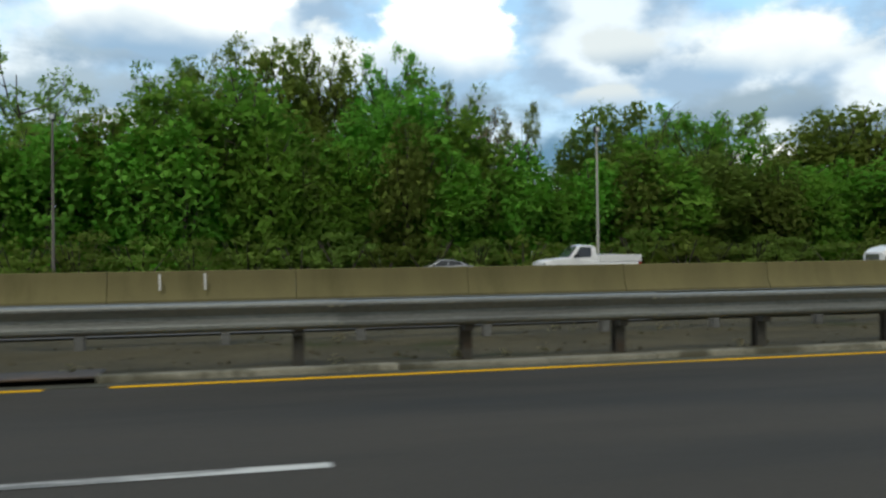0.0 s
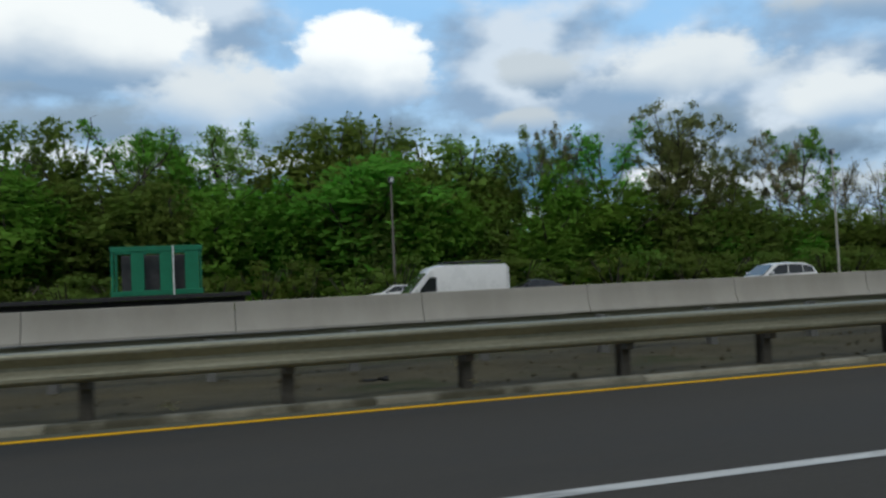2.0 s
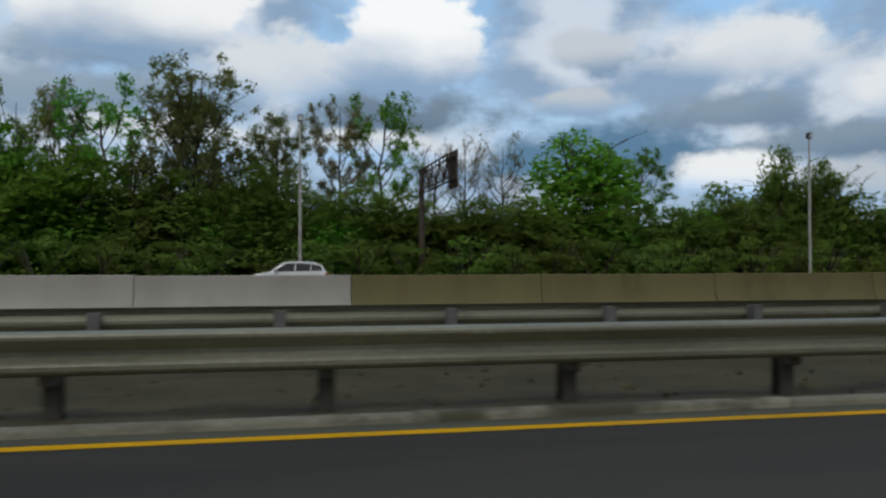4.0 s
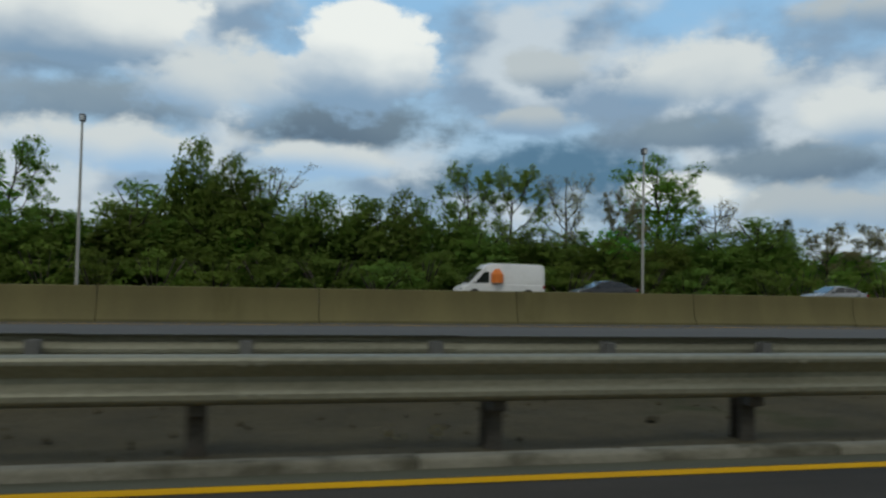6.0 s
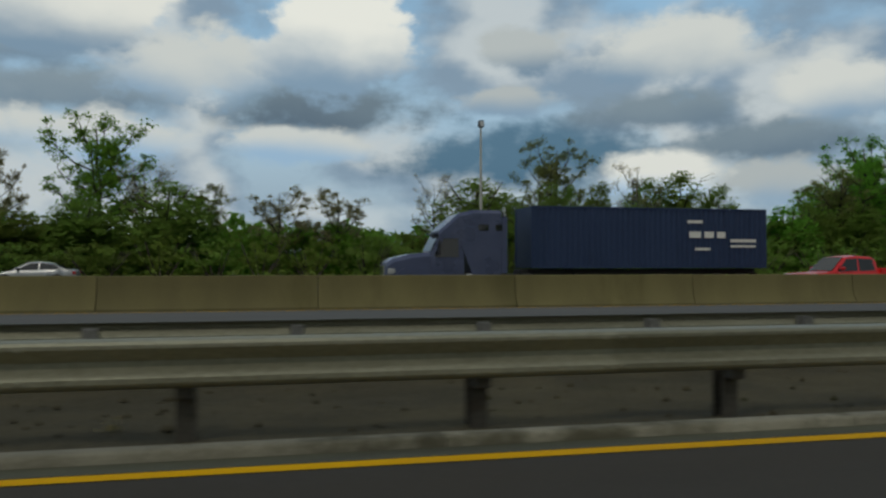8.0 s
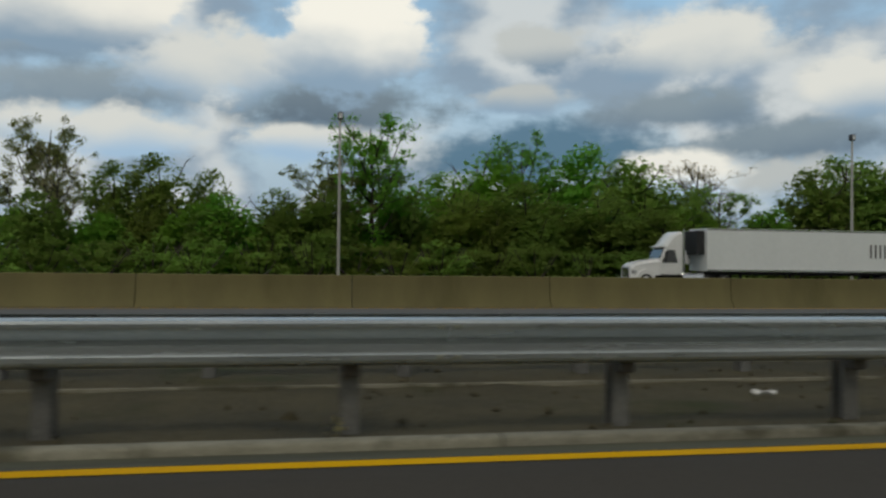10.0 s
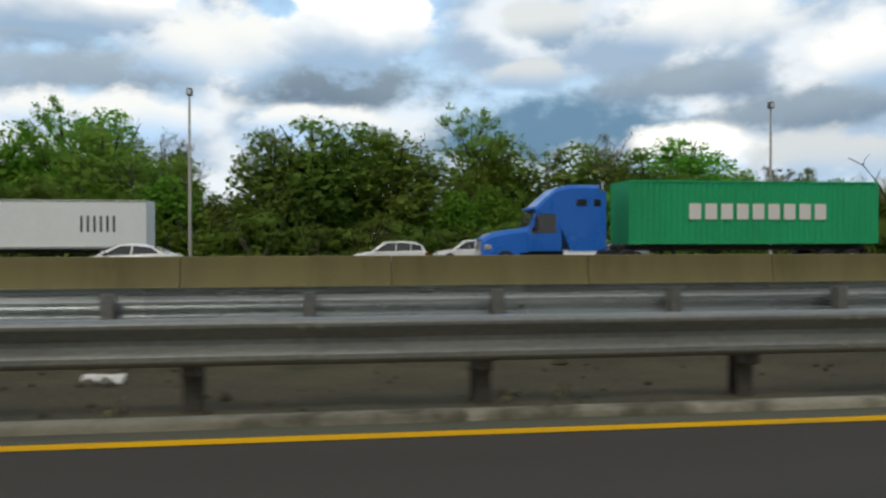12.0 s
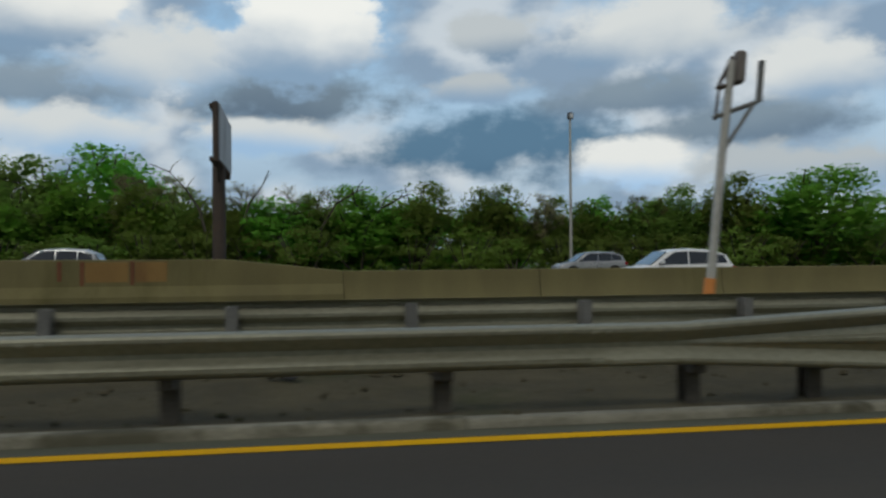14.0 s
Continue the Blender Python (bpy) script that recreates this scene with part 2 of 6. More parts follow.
WHITE_PAINT = paint("white_car_paint", (0.82, 0.82, 0.81), 0.0)
SILVER_PAINT = paint("silver_car_paint", (0.36, 0.37, 0.38), 0.5)
GREY_PAINT = paint("warm_grey_car_paint", (0.56, 0.555, 0.54), 0.8, 0.24)
DARK_PAINT = paint("charcoal_car_paint", (0.05, 0.052, 0.056), 0.3)
BLUE_GREY_PAINT = paint("blue_grey_car_paint", (0.09, 0.11, 0.2), 0.3)
BLUE_PAINT = paint("bright_blue_truck_paint", (0.008, 0.15, 0.62), 0.0)
RED_PAINT = paint("red_truck_paint", (0.72, 0.012, 0.02), 0.05)
BOX_WHITE = surface("white_trailer_skin", (0.76, 0.79, 0.79), (0.81, 0.84, 0.84), 0.45, 0.0, scale=0.35, fine=3, relief=0.01, stretch=(1, 1, 0.2), spread=0)
BOX_GREEN = surface("green_container_steel", (0.002, 0.32, 0.12), (0.006, 0.41, 0.165), 0.7, 0.1, scale=0.5, fine=8, relief=0.1, stretch=(1, 1, 0.3), stain=(0.023, 0.230, 0.103), stain_at=(0.6, 0.8), spread=0)
BOX_BLUE = surface("navy_container_steel", (0.012, 0.03, 0.085), (0.022, 0.045, 0.115), 0.55, 0.1, scale=0.5, fine=8, relief=0.1, stretch=(1, 1, 0.3), spread=0)
GREEN_STEEL = surface("green_machine_paint", (0.008, 0.17, 0.085), (0.014, 0.22, 0.115), 0.5, 0.1, scale=1, fine=10, relief=0.1)
MARK_WHITE = plain("white_lettering", (0.75, 0.74, 0.7), 0.6)
MARK_DARK = plain("dark_lettering", (0.06, 0.055, 0.06), 0.6)
MARK_ORANGE = plain("orange_mark", (0.75, 0.2, 0.03), 0.6)
LITTER_WHITE = surface("white_litter", (0.6, 0.6, 0.58), (0.78, 0.78, 0.76), 0.8, scale=6, fine=30, relief=0.3)
LITTER_RED = surface("red_litter", (0.6, 0.012, 0.03), (0.75, 0.03, 0.05), 0.7, scale=6, fine=30, relief=0.3)
ORANGE_PLASTIC = surface("orange_plastic", (0.62, 0.22, 0.05), (0.75, 0.3, 0.08), 0.6, scale=4, fine=30, relief=0.1, stain=(0.35, 0.17, 0.08))
BLACK_VOID = surface("inlet_dark", (0.012, 0.011, 0.01), (0.025, 0.022, 0.02), 0.9, 0.2, scale=6, fine=40, relief=0.3)


# ------------------------------------------------------------------ mesh tools
class Shape:
    """Vertices and faces gathered into one mesh."""

    def __init__(self):
        self.v, self.f = [], []

    def add(self, verts, faces):
        n = len(self.v)
        self.v += [tuple(p) for p in verts]
        self.f += [tuple(i + n for i in q) for q in faces]
        return self

    def box(self, x0, x1, y0, y1, z0, z1, c=0.0):
        """A box, with edges cut by c."""
        c = min(c, (x1 - x0) * 0.45, (y1 - y0) * 0.45, (z1 - z0) * 0.45)
        if c <= 0:
            p = [(x, y, z) for z in (z0, z1) for y in (y0, y1) for x in (x0, x1)]
            return self.add(p, [(0, 2, 3, 1), (4, 5, 7, 6), (0, 1, 5, 4), (2, 6, 7, 3), (0, 4, 6, 2), (1, 3, 7, 5)])
        rings = []
        for z, k in ((z0, c), (z0 + c, 0), (z1 - c, 0), (z1, c)):
            a, b, e, d = x0 + k, x1 - k, y0 + k, y1 - k
            rings.append([(a + c, e, z), (b - c, e, z), (b, e + c, z), (b, d - c, z), (b - c, d, z), (a + c, d, z), (a, d - c, z), (a, e + c, z)])
        return self.rings(rings)

    def rings(self, rings, caps=True, closed=True):
        n = len(rings[0])
        faces = []
        for i in range(len(rings) - 1):
            for j in range(n if closed else n - 1):
                k = (j + 1) % n
                faces.append((i * n + j, i * n + k, (i + 1) * n + k, (i + 1) * n + j))
        if caps:
            faces.append(tuple(reversed(range(n))))
            faces.append(tuple(range((len(rings) - 1) * n, len(rings) * n)))
        return self.add([p for r in rings for p in r], faces)

    def tube(self, path, radii, sides=8):
        rings = []
        for i, p in enumerate(path):
            a, b = Vector(path[max(i - 1, 0)]), Vector(path[min(i + 1, len(path) - 1)])
            d = (b - a).normalized()
            u = d.orthogonal().normalized() if abs(d.z) < 0.9 else (Vector((0, 1, 0)).cross(d)).normalized()
            w = d.cross(u)
            rings.append([tuple(Vector(p) + (u * math.cos(t) + w * math.sin(t)) * radii[i]) for t in [2 * math.pi * k / sides for k in range(sides)]])
        return self.rings(rings)

    def bar(self, a, b, r, sides=6):
        return self.tube([a, b], [r, r], sides)

    def lathe_y(self, cx, cz, prof, sides=28, caps=True):
        """A body of turning about the y axis through (cx, cz): prof holds (radius, y)."""
        rings = [[(cx + r * math.cos(t), y, cz + r * math.sin(t)) for t in [2 * math.pi * k / sides for k in range(sides)]] for r, y in prof]
        return self.rings(rings, caps)

    def sheet(self, pts, y0, y1):
        """A flat outline in x, z given thickness from y0 to y1."""
        return self.rings([[(x, y0, z) for x, z in pts], [(x, y1, z) for x, z in pts]])

    def along_x(self, prof, x0, x1, steps=1):
        """A closed outline in y, z drawn along x."""
        xs = [x0 + (x1 - x0) * i / steps for i in range(steps + 1)]
        return self.rings([[(x, y, z) for y, z in prof] for x in xs])

    def mesh(self, name, material, smooth=None):
        me = bpy.data.meshes.new(name)
        me.from_pydata(self.v, [], self.f)
        if smooth is not None:
            me.polygons.foreach_set("use_smooth", [True] * len(me.polygons))
            me.set_sharp_from_angle(angle=radians(smooth))
        bm = bmesh.new()
        bm.from_mesh(me)
        if len(bm.faces) < 6000:
            bmesh.ops.recalc_face_normals(bm, faces=bm.faces)
        bm.to_mesh(me)
        bm.free()
        me.materials.append(material)
        return me


def part(name, shape, material, parent=None, label="", at=(0, 0, 0), smooth=None):
    me = shape if isinstance(shape, bpy.types.Mesh) else shape.mesh(name, material, smooth)
    ob = new(name, me)
    ob.location = at
    if parent:
        ob.parent = parent
    return tagged(ob, label)


def thing(name, label, category, at=(0, 0, 0), group="", kind="", turn=0.0):
    ob = new(name)
    ob.empty_display_size = 0.3
    ob.location = at
    ob.rotation_euler = (0, 0, turn)
    return tagged(ob, label, category, group, kind)


# ------------------------------------------------------------------ setting
X0, X1 = -40.0, 470.0          # the stretch of road that is built
RAIL_Y, BACK_Y, BARRIER_Y, POLE_Y = 0.0, 3.1, 19.45, 55.6


def wavy_strip(name, y0, y1, z0, z1, material, label, category, nx=170, ny=6, rough=0.0, cell=0.6):
    s = Shape()
    verts, faces = [], []
    for i in range(nx + 1):
        x = X0 + (X1 - X0) * i / nx
        for j in range(ny + 1):
            k = j / ny
            z = z0 + (z1 - z0) * k
            if rough and 0 < j < ny:
                z += rough * noise.noise((x * cell, (y0 + (y1 - y0) * k) * cell, 3.0))
            verts.append((x, y0 + (y1 - y0) * k, z))
    for i in range(nx):
        for j in range(ny):
            a = i * (ny + 1) + j
            faces.append((a, a + ny + 1, a + ny + 2, a + 1))
    s.add(verts, faces)
    ob = new(name, s.mesh(name, material, 60))
    return tagged(ob, label, category, kind="structure")


big_ground = Shape().add([(-3000, -3000, -0.75), (3400, -3000, -0.75), (3400, 3000, -0.75), (-3000, 3000, -0.75)], [(0, 1, 2, 3)])
tagged(new("ground", big_ground.mesh("ground", GRASS_SOIL)), "rough green and brown ground reaching to the horizon", "ground", kind="structure")
wavy_strip("road", -19.0, -0.36, 0.0, 0.0, ASPHALT, "dark smooth asphalt carriageway with painted lines", "road", 60, 4)
wavy_strip("median_strip", -0.07, 4.7, 0.055, 0.03, GRAVEL, "grey gravel and dirt strip between two guardrails", "ground", 900, 14, 0.05, 1.4)
wavy_strip("express_road", 4.7, 13.2, 0.06, 0.045, ASPHALT_FAR, "grey worn asphalt of the inner carriageway", "road", 80, 3)
wavy_strip("express_shoulder", 13.2, 19.2, 0.045, -0.17, ASPHALT_FAR, "grey worn asphalt shoulder sloping to the concrete barrier", "road", 80, 3)
wavy_strip("opposing_road", 19.7, 36.5, -0.2, -0.32, ASPHALT_FAR, "grey worn asphalt of the opposing carriageway", "road", 80, 4)
wavy_strip("verge", 36.5, 43.0, -0.3, -0.3, GRASS_SOIL, "grass verge between the opposing carriageways", "verge", 160, 6, 0.08, 0.5)
wavy_strip("outer_road", 43.0, 54.4, -0.3, -0.34, ASPHALT_FAR, "grey worn asphalt of the outer opposing carriageway", "road", 80, 4)
wavy_strip("wood_floor", 54.4, 130.0, -0.36, -0.3, GRASS_SOIL, "rough grass and soil under the trees", "ground", 170, 24, 0.12, 0.3)


def line_paint(name, label, material, y, width, z, pieces):
    top = thing(name, label, "road marking", kind="structure")
    for a, b in pieces:
        s = Shape()
        n = max(1, int((b - a) / 2))
        for i in range(n):
            p, q = a + (b - a) * i / n, a + (b - a) * (i + 1) / n
            e = [0.006 * noise.noise((v * 1.7, y, 0)) for v in (p, q)]
            s.add([(p, y - width / 2 + e[0], z), (q, y - width / 2 + e[1], z), (q, y + width / 2 - e[1], z), (p, y + width / 2 - e[0], z)], [(0, 1, 2, 3)])
        part("stripe", s, material, top)
    return top


# drain inlets in the kerb: start and end along the road
INLETS = [(-2.9, -1.45), (72.95, 74.3), (325.2, 326.55), (356.0, 357.3)]
line_paint("yellow_edge_line", "solid yellow painted edge line, worn in places", YELLOW, -0.515, 0.14, 0.005,
           [(-40, -1.9), (-1.3, 325.2), (326.5, 355.8), (357.2, 470)])
line_paint("white_lane_line", "broken white painted lane line", WHITE_LINE, -4.2, 0.13, 0.005,
           [(15.72 + 15.24 * k - 7.6, 15.72 + 15.24 * k) for k in range(-3, 30)])
line_paint("inner_edge_line", "pale painted edge line of the inner carriageway", WHITE_LINE, 6.3, 0.12, 0.062, [(-40, 470)])
line_paint("inner_lane_line", "broken white lane line of the inner carriageway", WHITE_LINE, 9.9, 0.12, 0.056, [(k * 15.24 - 40, k * 15.24 - 34) for k in range(33)])
line_paint("far_yellow_line", "yellow painted edge line beside the concrete barrier", YELLOW, 18.0, 0.12, -0.121, [(-40, 470)])

# pale edging let into the gravel beside the back rail
tagged(new("edging", Shape().along_x([(2.15, -0.05), (2.155, 0.07), (2.18, 0.072), (2.185, -0.05)], 256.0, 287.0, 60).mesh("edging", KERB)),
       "thin pale concrete edging let into the gravel", "edging", kind="structure")
# gutter and kerb
tagged(new("gutter", Shape().along_x([(-0.44, -0.03), (-0.44, 0.008), (-0.18, 0.006), (-0.18, -0.03)], X0, X1, 40).mesh("gutter", GUTTER)),
       "dirty concrete gutter strip along the kerb", "gutter", kind="structure")
kerb = thing("kerb", "grey chipped concrete kerb stones along the road", "kerb", kind="structure")
kerb_prof = [(-0.215, -0.05), (-0.205, 0.045), (-0.195, 0.06), (-0.178, 0.067), (-0.075, 0.072), (-0.062, 0.066), (-0.062, -0.05)]
kerb_meshes = {}
x = X0
random.seed(5)
while x < X1:
    step = 3.05
    hit = [i for i in INLETS if i[0] < x + step and i[1] > x]
    if hit and hit[0][0] <= x + 0.02:
        x = hit[0][1]
        continue
    if hit:
        step = hit[0][0] - x
    key = round(step, 2)
    if key not in kerb_meshes:
        kerb_meshes[key] = Shape().along_x(kerb_prof, 0.006, step - 0.006, 3).mesh("kerb_stone", KERB, 50)
    ob = part("kerb_stone", kerb_meshes[key], KERB, kerb, at=(x, random.uniform(-0.006, 0.006), random.uniform(-0.006, 0.008)))
    x += step
for a, b in INLETS:
    inlet = thing("drain_inlet", "dark open drain inlet set into the kerb", "drain", at=(a, 0, 0), group="drain inlets")
    w = b - a
    s = Shape().box(0.02, w - 0.02, -0.22, 0.4, 0.055, 0.08, 0.01)
    part("lid", s, RUST, inlet, "dark brown stained iron lid")
    # solid block under the lid: the opening's shade is put into its near-black colour
    s = Shape().box(0.02, w - 0.02, -0.06, 0.1, -0.05, 0.054)
    part("throat", s, BLACK_VOID, inlet, "black block in place of the opening's shade")
    for c0 in (0.0, w - 0.02):
        part("cheek", Shape().box(c0, c0 + 0.02, -0.215, 0.0, -0.05, 0.085), KERB, inlet)


# guardrails
def ease(x, table):
    xs, zs = [q[0] for q in table], [q[1] for q in table]
    return float(np.interp(x, xs, zs))


RISE = [(-40, 0.05), (0, 0.05), (14, 0.02), (85, 0.01), (96, -0.015), (110, -0.03), (180, -0.02), (240, 0.0), (252, 0.1), (288, 0.093), (299, 0.03), (303, -0.02), (330, -0.045), (470, -0.04)]
SET = [(-40, 0.55), (0, 0.55), (55, 0.42), (84, 0.55), (97, -0.25), (112, -0.21), (180, 0.88), (194, -0.18), (262, 0.36), (276, 0.32), (289, -0.39), (303, -0.27),
       (316, -0.14), (324, 0.1), (341, 0.41), (357, 0.6), (371, 0.17), (384, -0.17), (470, -0.17)]
TOP = 0.725
w_prof = [(0.0, 0.156), (-0.03, 0.152), (-0.068, 0.14), (-0.083, 0.122), (-0.083, 0.1), (-0.07, 0.084), (-0.03, 0.048), (-0.002, 0.018),
          (-0.002, -0.018), (-0.03, -0.04), (-0.068, -0.062), (-0.083, -0.08), (-0.083, -0.112), (-0.07, -0.13), (-0.03, -0.15), (0.0, -0.156)]
w_closed = w_prof + [(y + 0.005, z) for y, z in reversed(w_prof)]
PANEL = 3.81


def wave_ring(x, k):
    """Closed section of the beam at x: k = 0 two waves, k = 1 three waves."""
    h = 0.156 + 0.097 * k
    up = [(0.0, h), (-0.03, h - 0.004), (-0.068, h - 0.016), (-0.083, h - 0.034), (-0.083, h - 0.056), (-0.07, h - 0.072), (-0.03, h - 0.108), (-0.002, h - 0.138),
          (-0.002 - 0.03 * k, 0.012 + 0.03 * k), (-0.002 - 0.068 * k, 0.008 + 0.02 * k), (-0.002 - 0.081 * k, 0.004 + 0.01 * k)]
    face = up + [(y, -z) for y, z in reversed(up)]
    return [(x, y, z) for y, z in face] + [(x, y + 0.005, z) for y, z in reversed(face)]


def i_post(h):
    s = Shape()
    s.box(-0.06, 0.06, 0.0, 0.012, -0.25, h, 0.003)
    s.box(-0.006, 0.006, 0.0125, 0.1375, -0.25, h)
    s.box(-0.06, 0.06, 0.138, 0.15, -0.25, h, 0.003)
    return s


panel_old = Shape().along_x(w_closed, -0.05, PANEL + 0.05, 4).mesh("rail_panel", GALV_OLD, 24)
panel_mid = Shape().along_x(w_closed, -0.05, PANEL + 0.05, 4).mesh("rail_panel", GALV_MID, 24)
panel_new = Shape().along_x(w_closed, -0.05, PANEL + 0.05, 4).mesh("rail_panel", GALV_NEW, 24)
panel_join = Shape().rings([wave_ring(-0.05 + 0.1 * i, min(1, max(0, (0.1 * i - 0.7) / 1.95))) for i in range(40)]).mesh("rail_panel", GALV_OLD, 24)
panel_three = Shape().rings([wave_ring(q, 1.0) for q in (-0.05, 1.3, 2.6, PANEL + 0.05)]).mesh("rail_panel", GALV_OLD, 24)
bolt_hi = Shape().lathe_y(0, 0, [(0.018, -0.07), (0.018, -0.088), (0.01, -0.096)], 8).mesh("splice_bolt", GALV_OLD)
post_mesh = i_post(0.66).mesh("post", POST_STEEL)
post_new = i_post(0.66).mesh("post", POST_PALE)
block_mesh = Shape().box(-0.055, 0.055, 0.0, 0.105, 0.34, 0.69, 0.008).mesh("blockout", POST_STEEL)

front = thing("guardrail", "weathered galvanised steel W-beam guardrail on steel posts behind the kerb", "guardrail")
front_new = thing("guardrail", "new bright galvanised steel W-beam guardrail on steel posts behind the kerb", "guardrail")
x = 301.9 - 90 * PANEL
while x < 436:
    mid = x + PANEL / 2
    fresh = 250.5 < mid < 301.9
    z = TOP - 0.156 + ease(mid, RISE)
    kind = panel_new if fresh else panel_mid if 301 < mid < 372 or mid < 40 else panel_old if mid < 385 else panel_join if mid < 389 else panel_three
    own = part("rail_panel", kind, GALV_OLD, front_new if fresh else front, at=(x, RAIL_Y - 0.004 * (round(x / PANEL) % 2), z))
    for dx, dz in ((-0.02, 0.097), (0.09, 0.097), (-0.02, -0.097), (0.09, -0.097)):
        part("splice_bolt", bolt_hi, GALV_OLD, own, at=(dx, 0, dz))
    x += PANEL
k = -30
while True:
    px = k * 1.905
    px += ease(px, SET)
    k += 1
    if px < X0:
        continue
    if px > 436:
        break
    if any(a - 0.3 < px < b + 0.3 for a, b in INLETS):
        continue
    fresh = 250.5 < px < 301.9
    own = part("post", post_new if fresh else post_mesh, POST_STEEL, front_new if fresh else front, at=(px, RAIL_Y + 0.115, ease(px, RISE)))
    own.rotation_euler = (0, 0.02 * noise.noise((px, 0.3, 0)), 0)
    part("blockout", block_mesh, POST_STEEL, own, at=(0, -0.11, 0))

for px in (387.55, 389.4, 391.3, 393.2):
    own = part("post", post_mesh, POST_STEEL, front, at=(px, RAIL_Y + 0.115, ease(px, RISE)))
    part("blockout", block_mesh, POST_STEEL, own, at=(0, -0.11, 0))

back = thing("guardrail", "galvanised steel guardrail with pale posts turned to the gravel", "guardrail")
B_RISE = [(-40, -0.09), (50, -0.09), (82, -0.02), (120, -0.03), (172, -0.13), (190, -0.12), (200, -0.13), (255, -0.09), (290, -0.06), (303, -0.01), (470, 0.0)]
B_SET = [(-40, 1.6), (80, 1.64), (190, 0.72), (260, 1.13), (275, 1.08), (303, 0.5), (315, 0.66), (328, 0.9), (342, 1.12), (355, 1.4), (371, 0.81), (384, 0.0), (470, 0.0)]
x = X0 + 1.2
while x < 437:
    z = TOP - 0.156 + ease(x, B_RISE)
    own = part("rail_panel", panel_new if 300 < x < 350 or 250 < x < 292 else panel_old, GALV_OLD, back, at=(x + PANEL, BACK_Y + 0.004 * (round(x / PANEL) % 2), z))
    own.rotation_euler = (0, 0, math.pi)
    x += PANEL
k = -30
while True:
    px = k * 1.905
    px += ease(px, B_SET)
    k += 1
    if px < X0:
        continue
    if px > 437:
        break
    own = part("post", post_new, POST_PALE, back, at=(px, BACK_Y - 0.17, ease(px, B_RISE) + 0.02))
    own.rotation_euler = (0, 0.02 * noise.noise((px, 4.3, 0)), 0)

# concrete barrier
BAR_TOP = [(-40, 0.93), (30, 0.9), (80, 0.89), (100, 0.84), (112, 0.79), (180, 0.88), (195, 0.85), (262, 0.78), (340, 0.75), (372, 0.69), (388, 0.73), (470, 0.76)]
SEG = 6.1


def jersey(l, top, base=-0.2):
    t = top - base
    half = [(0.3, 0.0), (0.3, 0.075), (0.14, 0.33), (0.09, t * 0.75), (0.078, t - 0.02), (0.06, t)]
    prof = [(-y, z) for y, z in half] + [(y, z) for y, z in reversed(half)]
    return Shape().along_x(prof, 0.013, l - 0.013, 1)


old_bar = thing("concrete_barrier", "weathered brown-stained concrete median barrier", "barrier")
new_bar = thing("concrete_barrier", "pale clean concrete median barrier", "barrier")
seg_old, seg_new = jersey(SEG, 0.8).mesh("barrier_segment", CONCRETE_OLD, 30), jersey(SEG, 0.8).mesh("barrier_segment", CONCRETE_NEW, 30)
edges = [(-40.0, 37.3, False), (37.3, 112.4, True), (112.4, 373.2, False), (385.0, 470.0, False)]
for a, b, fresh in edges:
    n = max(1, round((b - a) / SEG))
    step = (b - a) / n
    for i in range(n):
        xs = a + i * step
        own = part("barrier_segment", seg_new if fresh else seg_old, CONCRETE_OLD, new_bar if fresh else old_bar, at=(xs, BARRIER_Y, ease(xs + step / 2, BAR_TOP) - 1.0))
        own.scale = (step / SEG, 1, 1)
for xs in (-2.7, -1.3):
    part("marker_strip", Shape().box(xs - 0.035, xs + 0.035, BARRIER_Y - 0.36, BARRIER_Y - 0.3, 0.3, 0.82, 0.008), LITTER_WHITE, old_bar, "narrow white marker strip")
# raised block of the barrier round a footing
blk = Shape()
rings = []
for xs, top, wid in ((373.2, 0.69, 0.1), (374.2, 0.9, 0.16), (375.2, 1.12, 0.22), (381.6, 1.1, 0.22), (383.2, 0.93, 0.16), (385.0, 0.73, 0.1)):
    rings.append([(xs, BARRIER_Y + s * q, z) for s, q, z in ((-1, wid + 0.22, -0.25), (-1, wid + 0.2, 0.05), (-1, wid + 0.03, 0.35), (-1, wid, top - 0.02), (-1, wid - 0.03, top),
                                                             (1, wid - 0.03, top), (1, wid, top - 0.02), (1, wid + 0.03, 0.35), (1, wid + 0.2, 0.05), (1, wid + 0.22, -0.25))])
part("raised_block", blk.rings(rings), CONCRETE_OLD, old_bar, "raised brown-stained concrete block", smooth=25)
for x0, x1 in ((377.78, 378.95), (379.13, 380.0)):
    part("stained_panel", Shape().box(x0, x1, BARRIER_Y - 0.245, BARRIER_Y - 0.213, 0.4, 1.04, 0.01), CONCRETE_RUSTY, old_bar, "orange-brown stained concrete panel")
for xs, lo in ((377.7, 0.36), (379.05, 0.38), (377.1, 0.5)):
    part("rust_streak", Shape().box(xs - 0.06, xs + 0.06, BARRIER_Y - 0.25, BARRIER_Y - 0.212, lo, 1.06, 0.01), RUST_RED, old_bar, "rusty steel strip on the block")

